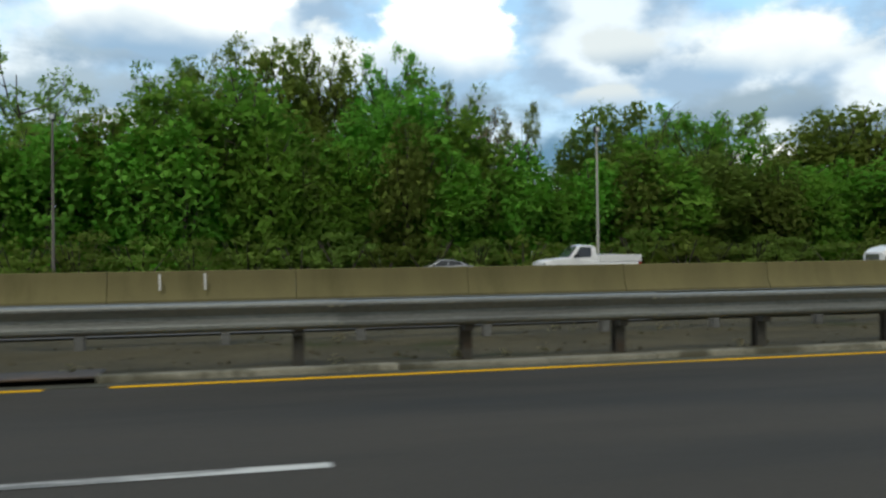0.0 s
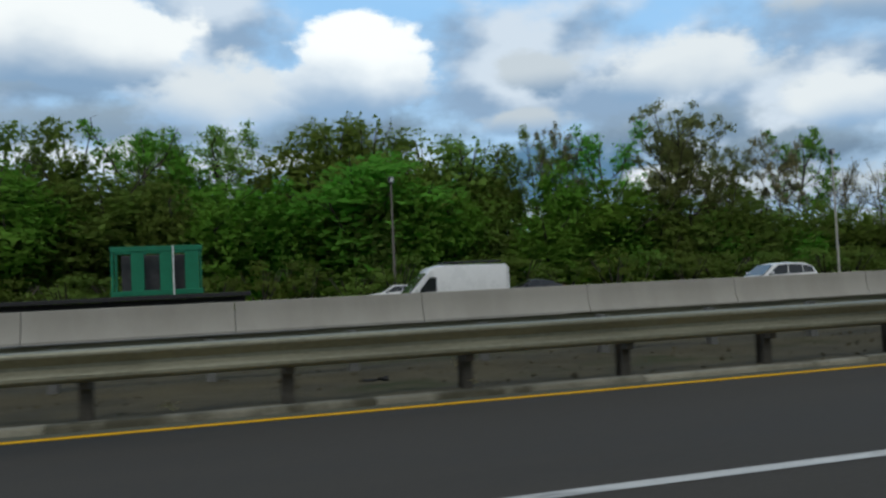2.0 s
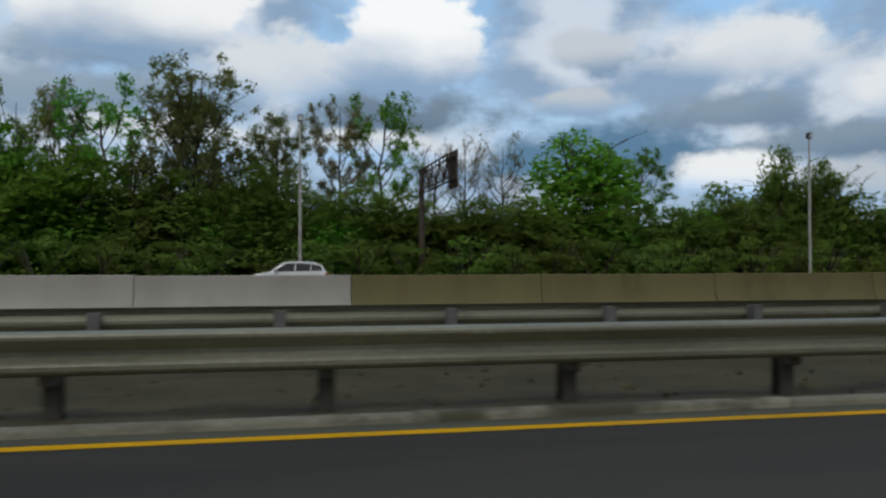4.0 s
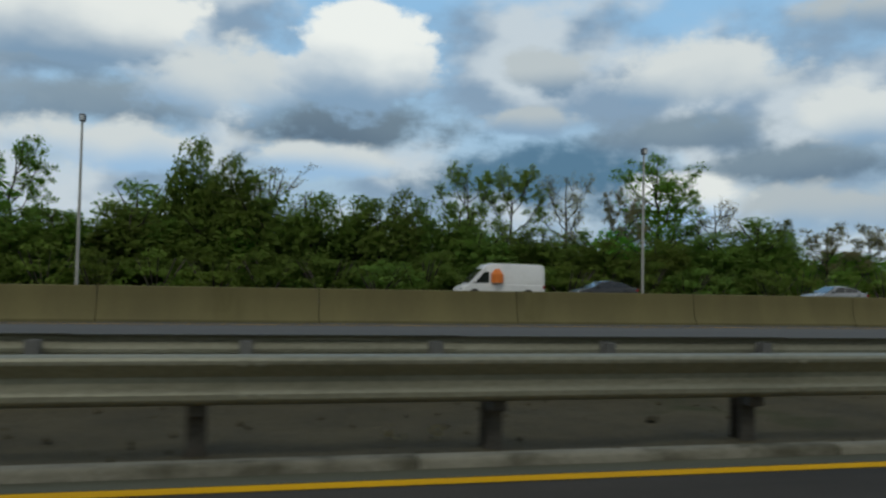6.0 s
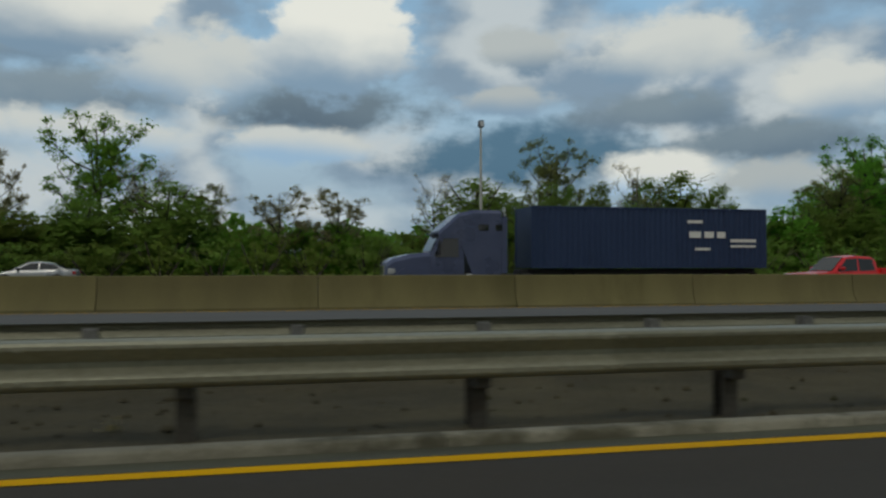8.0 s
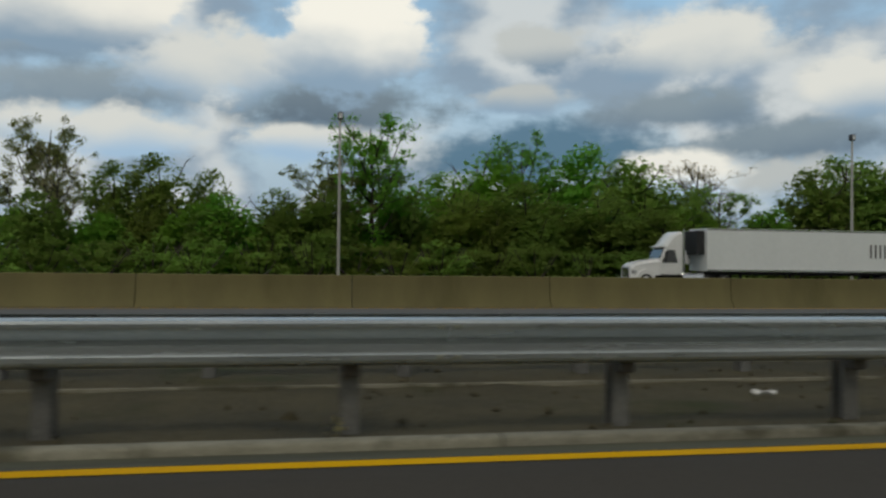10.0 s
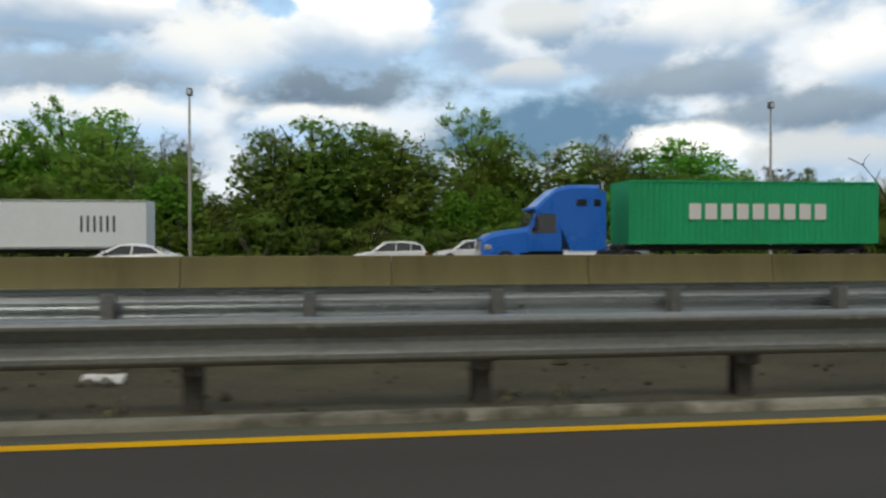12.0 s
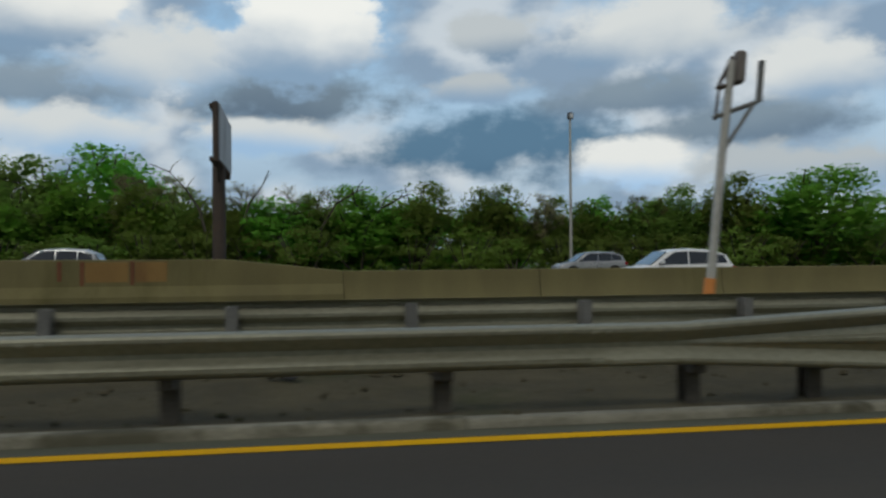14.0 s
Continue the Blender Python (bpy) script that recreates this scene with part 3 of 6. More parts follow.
# sky with broken cumulus, far behind everything
R_SKY, CX = 1700.0, 190.0
s_v, s_f, s_uv = [], [], []
NA, NE = 96, 28
for i in range(NA + 1):
    az = -62 + 150 * i / NA
    for j in range(NE + 1):
        el = -1.5 + 38 * j / NE
        s_v.append((CX + R_SKY * math.sin(radians(az)), R_SKY * math.cos(radians(az)), R_SKY * math.tan(radians(el))))
        s_uv.append((az, el))
for i in range(NA):
    for j in range(NE):
        q = i * (NE + 1) + j
        s_f.append((q, q + NE + 1, q + NE + 2, q + 1))
sky_me = bpy.data.meshes.new("backdrop")
sky_me.from_pydata(s_v, [], s_f)
uv = sky_me.uv_layers.new(name="UVMap")
for lp in sky_me.loops:
    uv.data[lp.index].uv = s_uv[lp.vertex_index]
sm = bpy.data.materials.new("cloudy_sky")
sm.use_nodes = True
st = sm.node_tree
st.nodes.clear()
s_co = st.nodes.new("ShaderNodeTexCoord").outputs["UV"]
flat = node(st, "ShaderNodeVectorMath", op="MULTIPLY", ins={0: s_co, 1: (1.0, 1.7, 1.0)}).outputs[0]
warp = node(st, "ShaderNodeTexNoise", ins={"Vector": flat, "Scale": 0.22, "Detail": 7.0, "Roughness": 0.58})
warp.noise_dimensions = "2D"
edge = calc(st, "SUBTRACT", warp.outputs["Fac"], 0.5)
sheet_n = node(st, "ShaderNodeTexNoise", ins={"Vector": flat, "Scale": 0.075, "Detail": 7.0, "Roughness": 0.55})
sheet_n.noise_dimensions = "2D"
tone_n = node(st, "ShaderNodeTexNoise", ins={"Vector": flat, "Scale": 0.13, "Detail": 5.0, "Roughness": 0.45})
tone_n.noise_dimensions = "2D"
sep = node(st, "ShaderNodeSeparateXYZ", ins={0: s_co})
U, V = sep.outputs[0], sep.outputs[1]
clear_sky = blend(st, ramp(st, V, 0.0, 22.0), rgb(0.55, 0.7, 0.86), rgb(0.33, 0.6, 0.95))
haze = ramp(st, V, 1.0, 9.0, 0.75, 0.0)
thin = calc(st, "MAXIMUM", ramp(st, sheet_n.outputs["Fac"], 0.36, 0.6, 0.05, 0.95), haze)
thin_col = blend(st, ramp(st, tone_n.outputs["Fac"], 0.38, 0.62), rgb(0.29, 0.4, 0.56), rgb(0.7, 0.76, 0.85))
colour = blend(st, thin, clear_sky, thin_col)
# az, el, half width, half height, tone of top, tone of base: first the dim layers, then the lit heaps before them
DIM = [(20.5, 7.2, 11.5, 2.9, 0.235, 0.185), (-9.5, 10.8, 10.0, 2.2, 0.4, 0.3), (35.5, 8.0, 8.0, 2.0, 0.34, 0.25), (38.0, 5.0, 8.5, 1.8, 0.6, 0.5), (-18.0, 10.4, 7.0, 2.2, 0.42, 0.32),
       (6.5, 10.6, 9.5, 2.8, 0.29, 0.2), (29.9, 10.0, 7.5, 2.1, 0.36, 0.27), (-14.0, 13.4, 7.0, 1.8, 0.44, 0.34)]
HEAPS = [(-8.6, 8.3, 8.5, 1.8, 0.8, 0.62), (4.6, 8.0, 6.0, 1.3, 0.8, 0.62), (28.8, 5.7, 4.4, 1.9, 0.95, 0.7), (18.7, 10.9, 4.0, 1.2, 0.62, 0.46), (20.0, 14.3, 3.6, 1.8, 0.66, 0.36),
         (42.0, 16.8, 7.0, 1.8, 0.6, 0.42), (40.0, 10.8, 5.2, 2.3, 0.86, 0.48), (30.2, 13.6, 7.2, 2.7, 0.84, 0.42), (-1.8, 13.0, 6.4, 3.0, 0.8, 0.5), (-11.5, 16.0, 8.5, 3.4, 0.98, 0.4), (7.0, 14.6, 5.6, 3.9, 1.05, 0.44)]
for az, el, rx, ry, top, base in DIM + HEAPS:
    lit = top > 0.5
    du = calc(st, "DIVIDE", calc(st, "SUBTRACT", U, float(az)), rx)
    dv = calc(st, "DIVIDE", calc(st, "SUBTRACT", V, float(el)), ry)
    d = calc(st, "SQRT", calc(st, "ADD", calc(st, "MULTIPLY", du, du), calc(st, "MULTIPLY", dv, dv)))
    d = calc(st, "ADD", d, calc(st, "MULTIPLY", edge, 1.1 if top > 0.95 else 1.5))
    mask = ramp(st, d, 1.06, 0.8 if top > 0.95 else 0.55 if lit else 0.35)
    lift = calc(st, "ADD", dv, calc(st, "MULTIPLY", calc(st, "SUBTRACT", tone_n.outputs["Fac"], 0.5), 1.3))
    cool = max(0.0, 1 - top) * (0.6 if lit else 1.0 if top > 0.25 else 1.75)
    shade = blend(st, ramp(st, lift, -0.9, 0.35), rgb(base * (0.66 if top > 0.25 else 0.48), base * 0.97, base * (1.4 if top > 0.25 else 1.6)), rgb(top * (1 - 0.36 * cool), top, top * (1 + 0.42 * cool)))
    colour = blend(st, mask, colour, shade)
em = node(st, "ShaderNodeEmission", ins={"Color": colour, "Strength": 0.98})
s_out = st.nodes.new("ShaderNodeOutputMaterial")
st.links.new(em.outputs[0], s_out.inputs[0])
sky_me.materials.append(sm)
tagged(new("backdrop", sky_me), "pale blue sky with broken white and grey cumulus clouds", "sky", kind="structure")
# ------------------------------------------------------------------ trees
class Leaves:
    """Many small leaf sprays in one mesh; each keeps the outward way of the clump it grows on."""

    def __init__(self, rng):
        self.rng, self.p, self.w = rng, [], []

    def add(self, centre, radius, count, size, heart, own=0.55, low=-1.0, shell=0.6, flat=0.8):
        """count sprays round centre, between shell and the whole radius, none below low; heart is the middle of the crown."""
        rng = self.rng
        d = rng.normal(size=(count, 3))
        d /= np.linalg.norm(d, axis=1)[:, None]
        d[:, 2] = np.where(d[:, 2] < low, -d[:, 2], d[:, 2])
        p = centre + d * (radius * rng.uniform(shell, 1.08, (count, 1))) * np.array([1, 1, flat])
        far = p - heart
        far /= np.maximum(np.linalg.norm(far, axis=1)[:, None], 1e-3)
        way = d * own + far * (1 - own) + np.array([0, 0, 0.2]) + rng.normal(size=(count, 3)) * 0.13
        way /= np.linalg.norm(way, axis=1)[:, None]
        a = rng.normal(size=(count, 3))
        a /= np.linalg.norm(a, axis=1)[:, None]
        b = np.cross(a, rng.normal(size=(count, 3)))
        b /= np.linalg.norm(b, axis=1)[:, None]
        s = size * rng.uniform(0.55, 1.3, (count, 1))
        self.p.append(np.stack([p - a * s + b * s * 0.7, p - a * s * 0.6 - b * s * 0.8, p + a * s], 1).reshape(-1, 3))
        self.w.append(np.repeat(way, 3, axis=0))

    def mesh(self, name, material):
        p, w = np.concatenate(self.p), np.concatenate(self.w)
        n = len(p) // 3
        me = bpy.data.meshes.new(name)
        me.vertices.add(3 * n)
        me.vertices.foreach_set("co", p.ravel())
        me.loops.add(3 * n)
        me.loops.foreach_set("vertex_index", np.arange(3 * n))
        me.polygons.add(n)
        me.polygons.foreach_set("loop_start", np.arange(0, 3 * n, 3))
        me.update()
        me.attributes.new("outward", "FLOAT_VECTOR", "POINT").data.foreach_set("vector", w.ravel())
        me.materials.append(material)
        return me


def limbs(rng, count, low, wide, subs, twigs):
    """Trunk, limbs and twigs of an open tree 10 m high: the wood, and the tips of its twigs."""
    wood, tips = Shape(), []
    lean = rng.uniform(-0.35, 0.35, 2)
    zs = np.linspace(0, 9.2, 9)
    bole = np.array([(lean[0] * (z / 9) ** 2 + 0.07 * rng.normal(), lean[1] * (z / 9) ** 2 + 0.07 * rng.normal(), z) for z in zs])
    wood.tube([tuple(q) for q in bole], [0.17 * (1 - 0.9 * z / 9.2) + 0.008 for z in zs], 7)
    mid_z, half_z = (low + 10) / 2 + 0.4, (10 - low) / 2 + 0.2

    def reach(z):
        return wide * math.sqrt(max(0.02, 1 - ((z - mid_z) / half_z) ** 2))

    for i in range(count):
        z = low - 0.6 + (8.3 - low) * (i + rng.uniform(0, 0.8)) / count
        t = 2 * math.pi * (i * 0.382 + rng.uniform(-0.09, 0.09))
        zt = min(z + rng.uniform(1.3, 2.9), 9.6)
        out = reach(zt) * rng.uniform(0.72, 1.05)
        k = z / 9.2 * 8
        base = bole[int(k)] + (bole[min(int(k) + 1, 8)] - bole[int(k)]) * (k - int(k))
        end = np.array([base[0] * 0.5 + math.cos(t) * out, base[1] * 0.5 + math.sin(t) * out, zt])
        mid = base + (end - base) * np.array([0.55, 0.55, 0.36]) + rng.normal(size=3) * 0.1
        wood.tube([tuple(base), tuple(mid), tuple(end)], [0.075 * (1.15 - z / 12), 0.045, 0.014], 5)
        tips.append(end)
        for _ in range(subs):
            f = rng.uniform(0.3, 1.0)
            s0 = base + (mid - base) * f * 2 if f < 0.5 else mid + (end - mid) * (f - 0.5) * 2
            e0 = s0 + np.array([math.cos(t) * 0.25, math.sin(t) * 0.25, 0.55]) + rng.normal(size=3) * np.array([0.5, 0.5, 0.28])
            e0[2] = min(e0[2], 9.75)
            wood.tube([tuple(s0), tuple((s0 + e0) / 2 + rng.normal(size=3) * 0.06), tuple(e0)], [0.026, 0.018, 0.008], 4)
            for _ in range(twigs):
                s1 = s0 + (e0 - s0) * rng.uniform(0.3, 1.0)
                e1 = s1 + np.array([0, 0, 0.22]) + rng.normal(size=3) * np.array([0.26, 0.26, 0.2])
                e1[2] = min(e1[2], 9.95)
                wood.tube([tuple(s1), tuple(e1)], [0.011, 0.005], 3)
                tips.append(e1)
    return wood, tips


def tree_kind(name, label, seed, leaf, form):
    """A tree 10 m high and about 6 m wide: trunk with limbs, and a crown of many small leaf sprays."""
    rng = np.random.default_rng(seed)
    top = thing(name, label, "tree", group="trees along the road")
    crown = Leaves(rng)
    if form in ("full", "filler"):
        wood, tips = limbs(rng, 8, 2.4, 2.3, 2, 1) if form == "full" else limbs(rng, 5, 2.4, 2.0, 1, 0)
        heart = np.array([0, 0, 3.6])
        # several heads of unequal height make the crown
        heads = [(0.0, 0.0, 9.75, 1.95)]
        for i in range(4):
            t = 1.57 * i + rng.uniform(-0.6, 0.6)
            heads.append((math.cos(t) * rng.uniform(0.8, 1.25), math.sin(t) * rng.uniform(0.8, 1.25), rng.uniform(6.6, 9.2), rng.uniform(1.35, 1.75)))
        spots = []
        for i in range(96):
            hx, hy, ht, hr = heads[0 if i < 34 else 1 + i % 4]
            z = 0.4 + (ht - 0.75) * (1 - ((i * 0.618) % 1.0) ** 1.25)
            q = math.sqrt(max(0.03, 1 - (max(0.0, z - ht * 0.5) / (ht * 0.5)) ** 2))
            t = i * 2.39996 + rng.uniform(-0.5, 0.5)
            spots.append(np.array([hx + q * hr * math.cos(t) * rng.uniform(0.75, 1.0), hy + q * hr * math.sin(t) * rng.uniform(0.75, 1.0), z]))
        spots.sort(key=lambda c: -c[2])
        fine, coarse = (38, 10) if form == "full" else (0, 12)
        for hx, hy, ht, hr in heads:
            crown.add(np.array([hx, hy, ht * 0.5]), hr * 0.98, 540 if ht > 9.5 else 300, 0.155 if form == "full" else 0.195, heart, own=0.5, shell=0.86, flat=ht * 0.5 / hr)
            crown.add(np.array([hx, hy, ht * 0.72]), hr * 0.62, 50, 0.25, heart, own=0.4, shell=0.2, flat=ht * 0.2 / hr)
        for c in spots:
            r = rng.uniform(0.5, 0.95)
            if fine:
                crown.add(c, r, int(fine * r / 0.7), 0.086, heart, own=0.36, low=-0.35, shell=0.72)
            crown.add(c, r * 0.9, int(coarse * r / 0.7), 0.2, heart, own=0.36, shell=0.3)
        # the hidden middle of the crown, and single sprigs that break its outline
        for _ in range(30):
            d = rng.normal(size=3)
            crown.add(heart + np.array([0, 0, 0.6]) + d / np.linalg.norm(d) * np.array([1.2, 1.2, 2.6]), 0.9, 16, 0.24, heart, shell=0.1)
        for c in spots[:34]:
            up = c + (c - heart) / np.linalg.norm(c - heart) * rng.uniform(0.6, 0.95)
            up[2] = min(up[2] + rng.uniform(0.0, 0.3), 9.95)
            crown.add(up, rng.uniform(0.14, 0.3), 16, 0.05, heart, shell=0.1)
    elif form == "thick":
        wood, tips = limbs(rng, 17, 2.0, 2.5, 5, 2)
        heart = np.array([0, 0, 4.6])
        for c in tips:
            if rng.uniform() < 0.93:
                crown.add(np.array(c), rng.uniform(0.28, 0.5), 46, 0.078, heart, own=0.4, shell=0.15)
        for _ in range(40):
            z, turn = rng.uniform(1.2, 8.0), rng.uniform(0, 6.28)
            out = 1.5 * (1 - (z / 10.2) ** 1.6)
            crown.add(np.array([out * math.cos(turn), out * math.sin(turn), z]), 0.7, 40, 0.14, heart, shell=0.2)
    elif form == "sparse":
        wood, tips = limbs(rng, 12, 3.0, 2.75, 5, 3)
        heart = np.array([0, 0, 5.0])
        for c in tips:
            if rng.uniform() < 0.92:
                crown.add(np.array(c), rng.uniform(0.25, 0.55), 42, 0.08, heart, own=0.4, shell=0.15)
    else:
        wood, tips = limbs(rng, 16, 2.2, 2.6, 6, 4)
        heart = np.array([0, 0, 4.6])
        for c in tips:
            crown.add(np.array(c), 0.34, 12, 0.056, heart, own=0.3, shell=0.1)
    part("trunk", wood, BARK, top, "grey-brown trunk and limbs", smooth=60)
    part("crown", crown.mesh("crown", leaf), leaf, top)
    return top


def shrub_kind(label, seed, leaf):
    rng = np.random.default_rng(seed)
    top = thing("shrub", label, "shrub", group="shrubs along the wood's edge")
    wood = Shape()
    for i in range(7):
        t = rng.uniform(0, 6.28)
        wood.tube([(0.2 * math.cos(t), 0.2 * math.sin(t), 0), (0.9 * math.cos(t), 0.9 * math.sin(t), 1.6), (1.5 * math.cos(t), 1.5 * math.sin(t), 3.2)], [0.06, 0.04, 0.015], 5)
    crown, heart, made = Leaves(rng), np.array([0, 0, 1.2]), 0
    while made < 44:
        c = np.array([rng.normal() * 1.25, rng.normal() * 1.0, rng.uniform(0.2, 3.7)])
        if abs(c[0]) < 2.5 and c[2] < 3.7 - 0.27 * c[0] ** 2:
            made += 1
            crown.add(c, rng.uniform(0.35, 0.65), 34, 0.115, heart, own=0.36, shell=0.4)
    part("trunk", wood, BARK, top)
    part("crown", crown.mesh("crown", leaf), leaf, top)
    return top


KINDS = {
    "w": [tree_kind("tree", "dense green leafy tree deep in the wood", 15, LEAF, "filler"), tree_kind("tree", "dense dark green tree deep in the wood", 16, LEAF_DARK, "filler")],
    "fg": [tree_kind("tree", "dense green leafy tree with a rounded uneven crown", 11, LEAF, "full"),
           tree_kind("tree", "dense green leafy tree with a lobed crown", 12, LEAF, "full")],
    "fo": [tree_kind("tree", "dense olive-green leafy tree in early leaf", 13, LEAF_OLIVE, "full"), tree_kind("tree", "dense yellow-olive tree in early leaf", 17, LEAF_OLIVE, "full")],
    "fk": [tree_kind("tree", "dense dark green leafy tree", 14, LEAF_DARK, "full"), tree_kind("tree", "dense dark green tree with a lobed crown", 18, LEAF_DARK, "full")],
    "fy": [tree_kind("tree", "dense bright fresh-green leafy tree", 19, LEAF_FRESH, "full")],
    "t": [tree_kind("tree", "tall feathery tree in olive-green spring leaf", 26, LEAF_OLIVE, "thick"), tree_kind("tree", "tall feathery green tree behind the wood's edge", 27, LEAF, "thick")],
    "sg": [tree_kind("tree", "tall open tree with thin green foliage and gaps", 21, LEAF, "sparse")],
    "so": [tree_kind("tree", "tall open tree in thin olive spring leaf", 22, LEAF_OLIVE, "sparse"), tree_kind("tree", "tall open tree with thin olive leaves and bare twigs", 24, LEAF_OLIVE, "sparse")],
    "sb": [tree_kind("tree", "tall open tree with sparse brownish leaf buds", 23, LEAF_DULL, "sparse"), tree_kind("tree", "open tree with thin brown-green leaf buds", 25, LEAF_BROWN, "sparse")],
    "d": [tree_kind("tree", "dark upright tree with dense brownish-green foliage", 31, LEAF_BROWN, "thick")],
    "b": [tree_kind("tree", "nearly bare grey-brown tree with fine twigs", 41, LEAF_DULL, "bare"),
          tree_kind("tree", "nearly bare tree with reddish buds", 42, LEAF_DULL, "bare")],
}
SHRUBS = [shrub_kind("low dense olive-green shrub at the wood's edge", 51, LEAF_DARK), shrub_kind("low dense dark green shrub at the wood's edge", 52, LEAF_DARK), shrub_kind("low olive-green shrub at the wood's edge", 53, LEAF_OLIVE)]
used = set()
GROUND = -0.33


def plant(master, x, y, high, wide, unit_h, unit_w, rng):
    """The first planting moves the master itself, the next ones are copies."""
    m = Matrix.Translation((x, y, GROUND)) @ Matrix.Rotation(rng.uniform(0, 6.28), 4, "Z") @ Matrix.Diagonal((wide / unit_w, wide / unit_w, high / unit_h, 1))
    if master.name not in used:
        used.add(master.name)
        master.matrix_basis = m
        return master
    keep = master.matrix_basis.copy()
    master.matrix_basis = Matrix.Identity(4)
    ob = copy_thing(master, m)
    master.matrix_basis = keep
    return ob


def row_of_trees(text, seed):
    """Each entry: kind, place along the road, distance from the rail, height, width."""
    rng = random.Random(seed)
    for item in text.split("|"):
        kind, x, y, high, wide = item.split()
        grow = 1.4 if kind[0] == "f" else 1.25
        plant(rng.choice(KINDS[kind]), float(x), float(y), float(high), max(2.4, float(wide) * grow), 9.85, 5.7, rng)


row_of_trees("so -21.0 80 21.4 9.6 | fo -19.2 70 14.1 8.6 | fo -13.5 72 15.4 7.8 | fg -5.0 70 17.5 13.3 | fg 0.5 70 19.2 10.4 | t -8.5 88 23.5 7.5 | fo -4.3 88 23.8 8.0 | t -0.3 88 26.0 8.3 | fo 4.4 88 26.6 9.5 | t 8.2 88 26.7 7.8 | fo 12.4 88 24.5 6.9 | t 16.1 88 25.6 8.7 | fo 20.4 88 24.0 7.9 | t 24.5 88 22.2 6.3 | sb 28.5 88 19.8 6.4 | fg 5.3 68 9.8 7.7 | fg 12.2 72 16.7 8.4 | fg 16.0 70 17.5 10.0 | fg 21.0 72 16.3 8.7 | fo -9.9 74 15.6 6.4 | fk 24.2 70 12.3 6.4", 200)
row_of_trees("sb 31.1 82 18.5 4.2 | fk 38.2 78 18.2 8.9 | fk 43.9 78 18.4 8.5 | fg 39.6 68 13.7 10.1 | sg 50.3 78 18.2 9.4 | fk 47.6 72 12.6 12.7 | fg 55.3 76 14.7 6.9 | fo 64.6 80 16.9 9.6 | fo 69.4 78 18.8 10.4 | fo 72.7 76 19.1 9.8 | fo 78.2 75 17.3 10.8 | fo 82.4 73 16.4 9.5 | fg 58.2 72 11.7 11.0 | fg 70.9 68 13.4 14.2", 202)
row_of_trees("so 57.6 82 18.9 10.0 | fo 52.0 80 16.4 8.5 | so 50.3 84 18.6 6.5", 204)
row_of_trees("fk 84.7 72 15.2 5.8 | so 89.2 72 16.5 4.8 | sb 92.3 72 18.0 4.9 | sg 96.5 70 16.6 8.1 | fg 90.1 66 12.6 6.0 | fg 93.6 66 10.9 9.1 | d 104.0 68 19.1 8.6 | d 103.6 67.4 17.2 6.4 | fk 99.2 66 9.8 7.8 | fk 103.9 66 9.0 8.0 | sb 110.9 70 14.5 4.1 | fk 108.1 66 7.9 8.8", 206)
row_of_trees("sb 110.9 70 14.3 4.5 | sb 116.3 68 16.4 5.0 | sg 120.0 69 16.8 6.2 | b 125.3 70 12.7 4.8 | b 128.7 72 13.9 4.5 | b 131.8 70 13.3 4.4 | fy 139.1 70 14.1 11.0 | sg 146.0 71 12.9 5.6 | fk 156.1 72 9.7 7.4 | fk 161.6 72 10.3 5.6 | b 167.6 72 11.5 6.7 | fk 108.1 66 10.1 7.1 | fk 112.3 66 8.9 6.2 | fo 117.2 65 8.2 7.2 | fo 121.8 65 7.7 6.4 | fk 127.3 65 7.1 7.1 | fo 133.6 66 7.3 8.0 | fk 140.9 66 7.8 8.5 | fk 148.7 68 6.6 8.0 | fk 155.9 68 7.3 7.8 | fk 162.8 68 6.5 9.0", 208)
row_of_trees("fk 160.6 70 13.3 4.8 | fk 163.8 68 11.8 4.2 | fk 166.5 68 10.3 6.5 | fk 170.2 66 8.6 6.4 | fk 173.9 66 8.5 5.1 | fk 178.6 66 9.2 3.7 | fk 180.6 66 8.5 3.8 | so 184.7 68 12.1 4.9 | so 188.9 68 12.1 5.5 | b 194.2 68 12.1 5.2 | sb 200.3 68 10.7 3.8 | t 207.1 74 14.5 8.0 | b 211.2 70 10.3 4.8 | fk 213.4 66 8.1 7.0 | fk 184.7 64 6.1 6.5 | fk 190.3 64 6.2 6.7 | fk 196.2 64 5.3 6.5 | fk 176.1 64 8.0 5.0 | fk 183.2 65 8.0 4.6 | fk 201.5 64 5.6 6.0 | fk 207.5 65 6.4 6.0", 210)
row_of_trees("sb 216.6 68 7.9 3.8 | sb 222.4 68 8.1 4.5 | sb 227.6 68 8.0 4.7 | b 236.1 68 9.2 3.8 | fk 239.6 66 9.0 7.7", 212)
row_of_trees("b 239.4 68 8.4 3.3 | fo 242.7 62 5.9 6.1 | fk 245.4 64 8.5 3.2 | fk 247.5 64 8.3 2.0 | fk 249.9 64 8.6 3.6 | d 251.8 79 14.6 7.0 | b 255.7 68 10.7 3.8 | fk 259.3 73 10.0 4.7 | fk 263.2 73 10.7 6.3 | fk 267.6 73 9.6 4.2 | fk 273.3 66 7.5 4.5 | d 277.8 68 10.6 6.8 | t 281.6 68 14.2 7.4 | fk 269.2 64 5.4 5.6 | fk 284.6 70 9.4 5.4 | fk 277.4 65 7.4 5.6 | fk 242.2 67 7.4 4.4", 214)
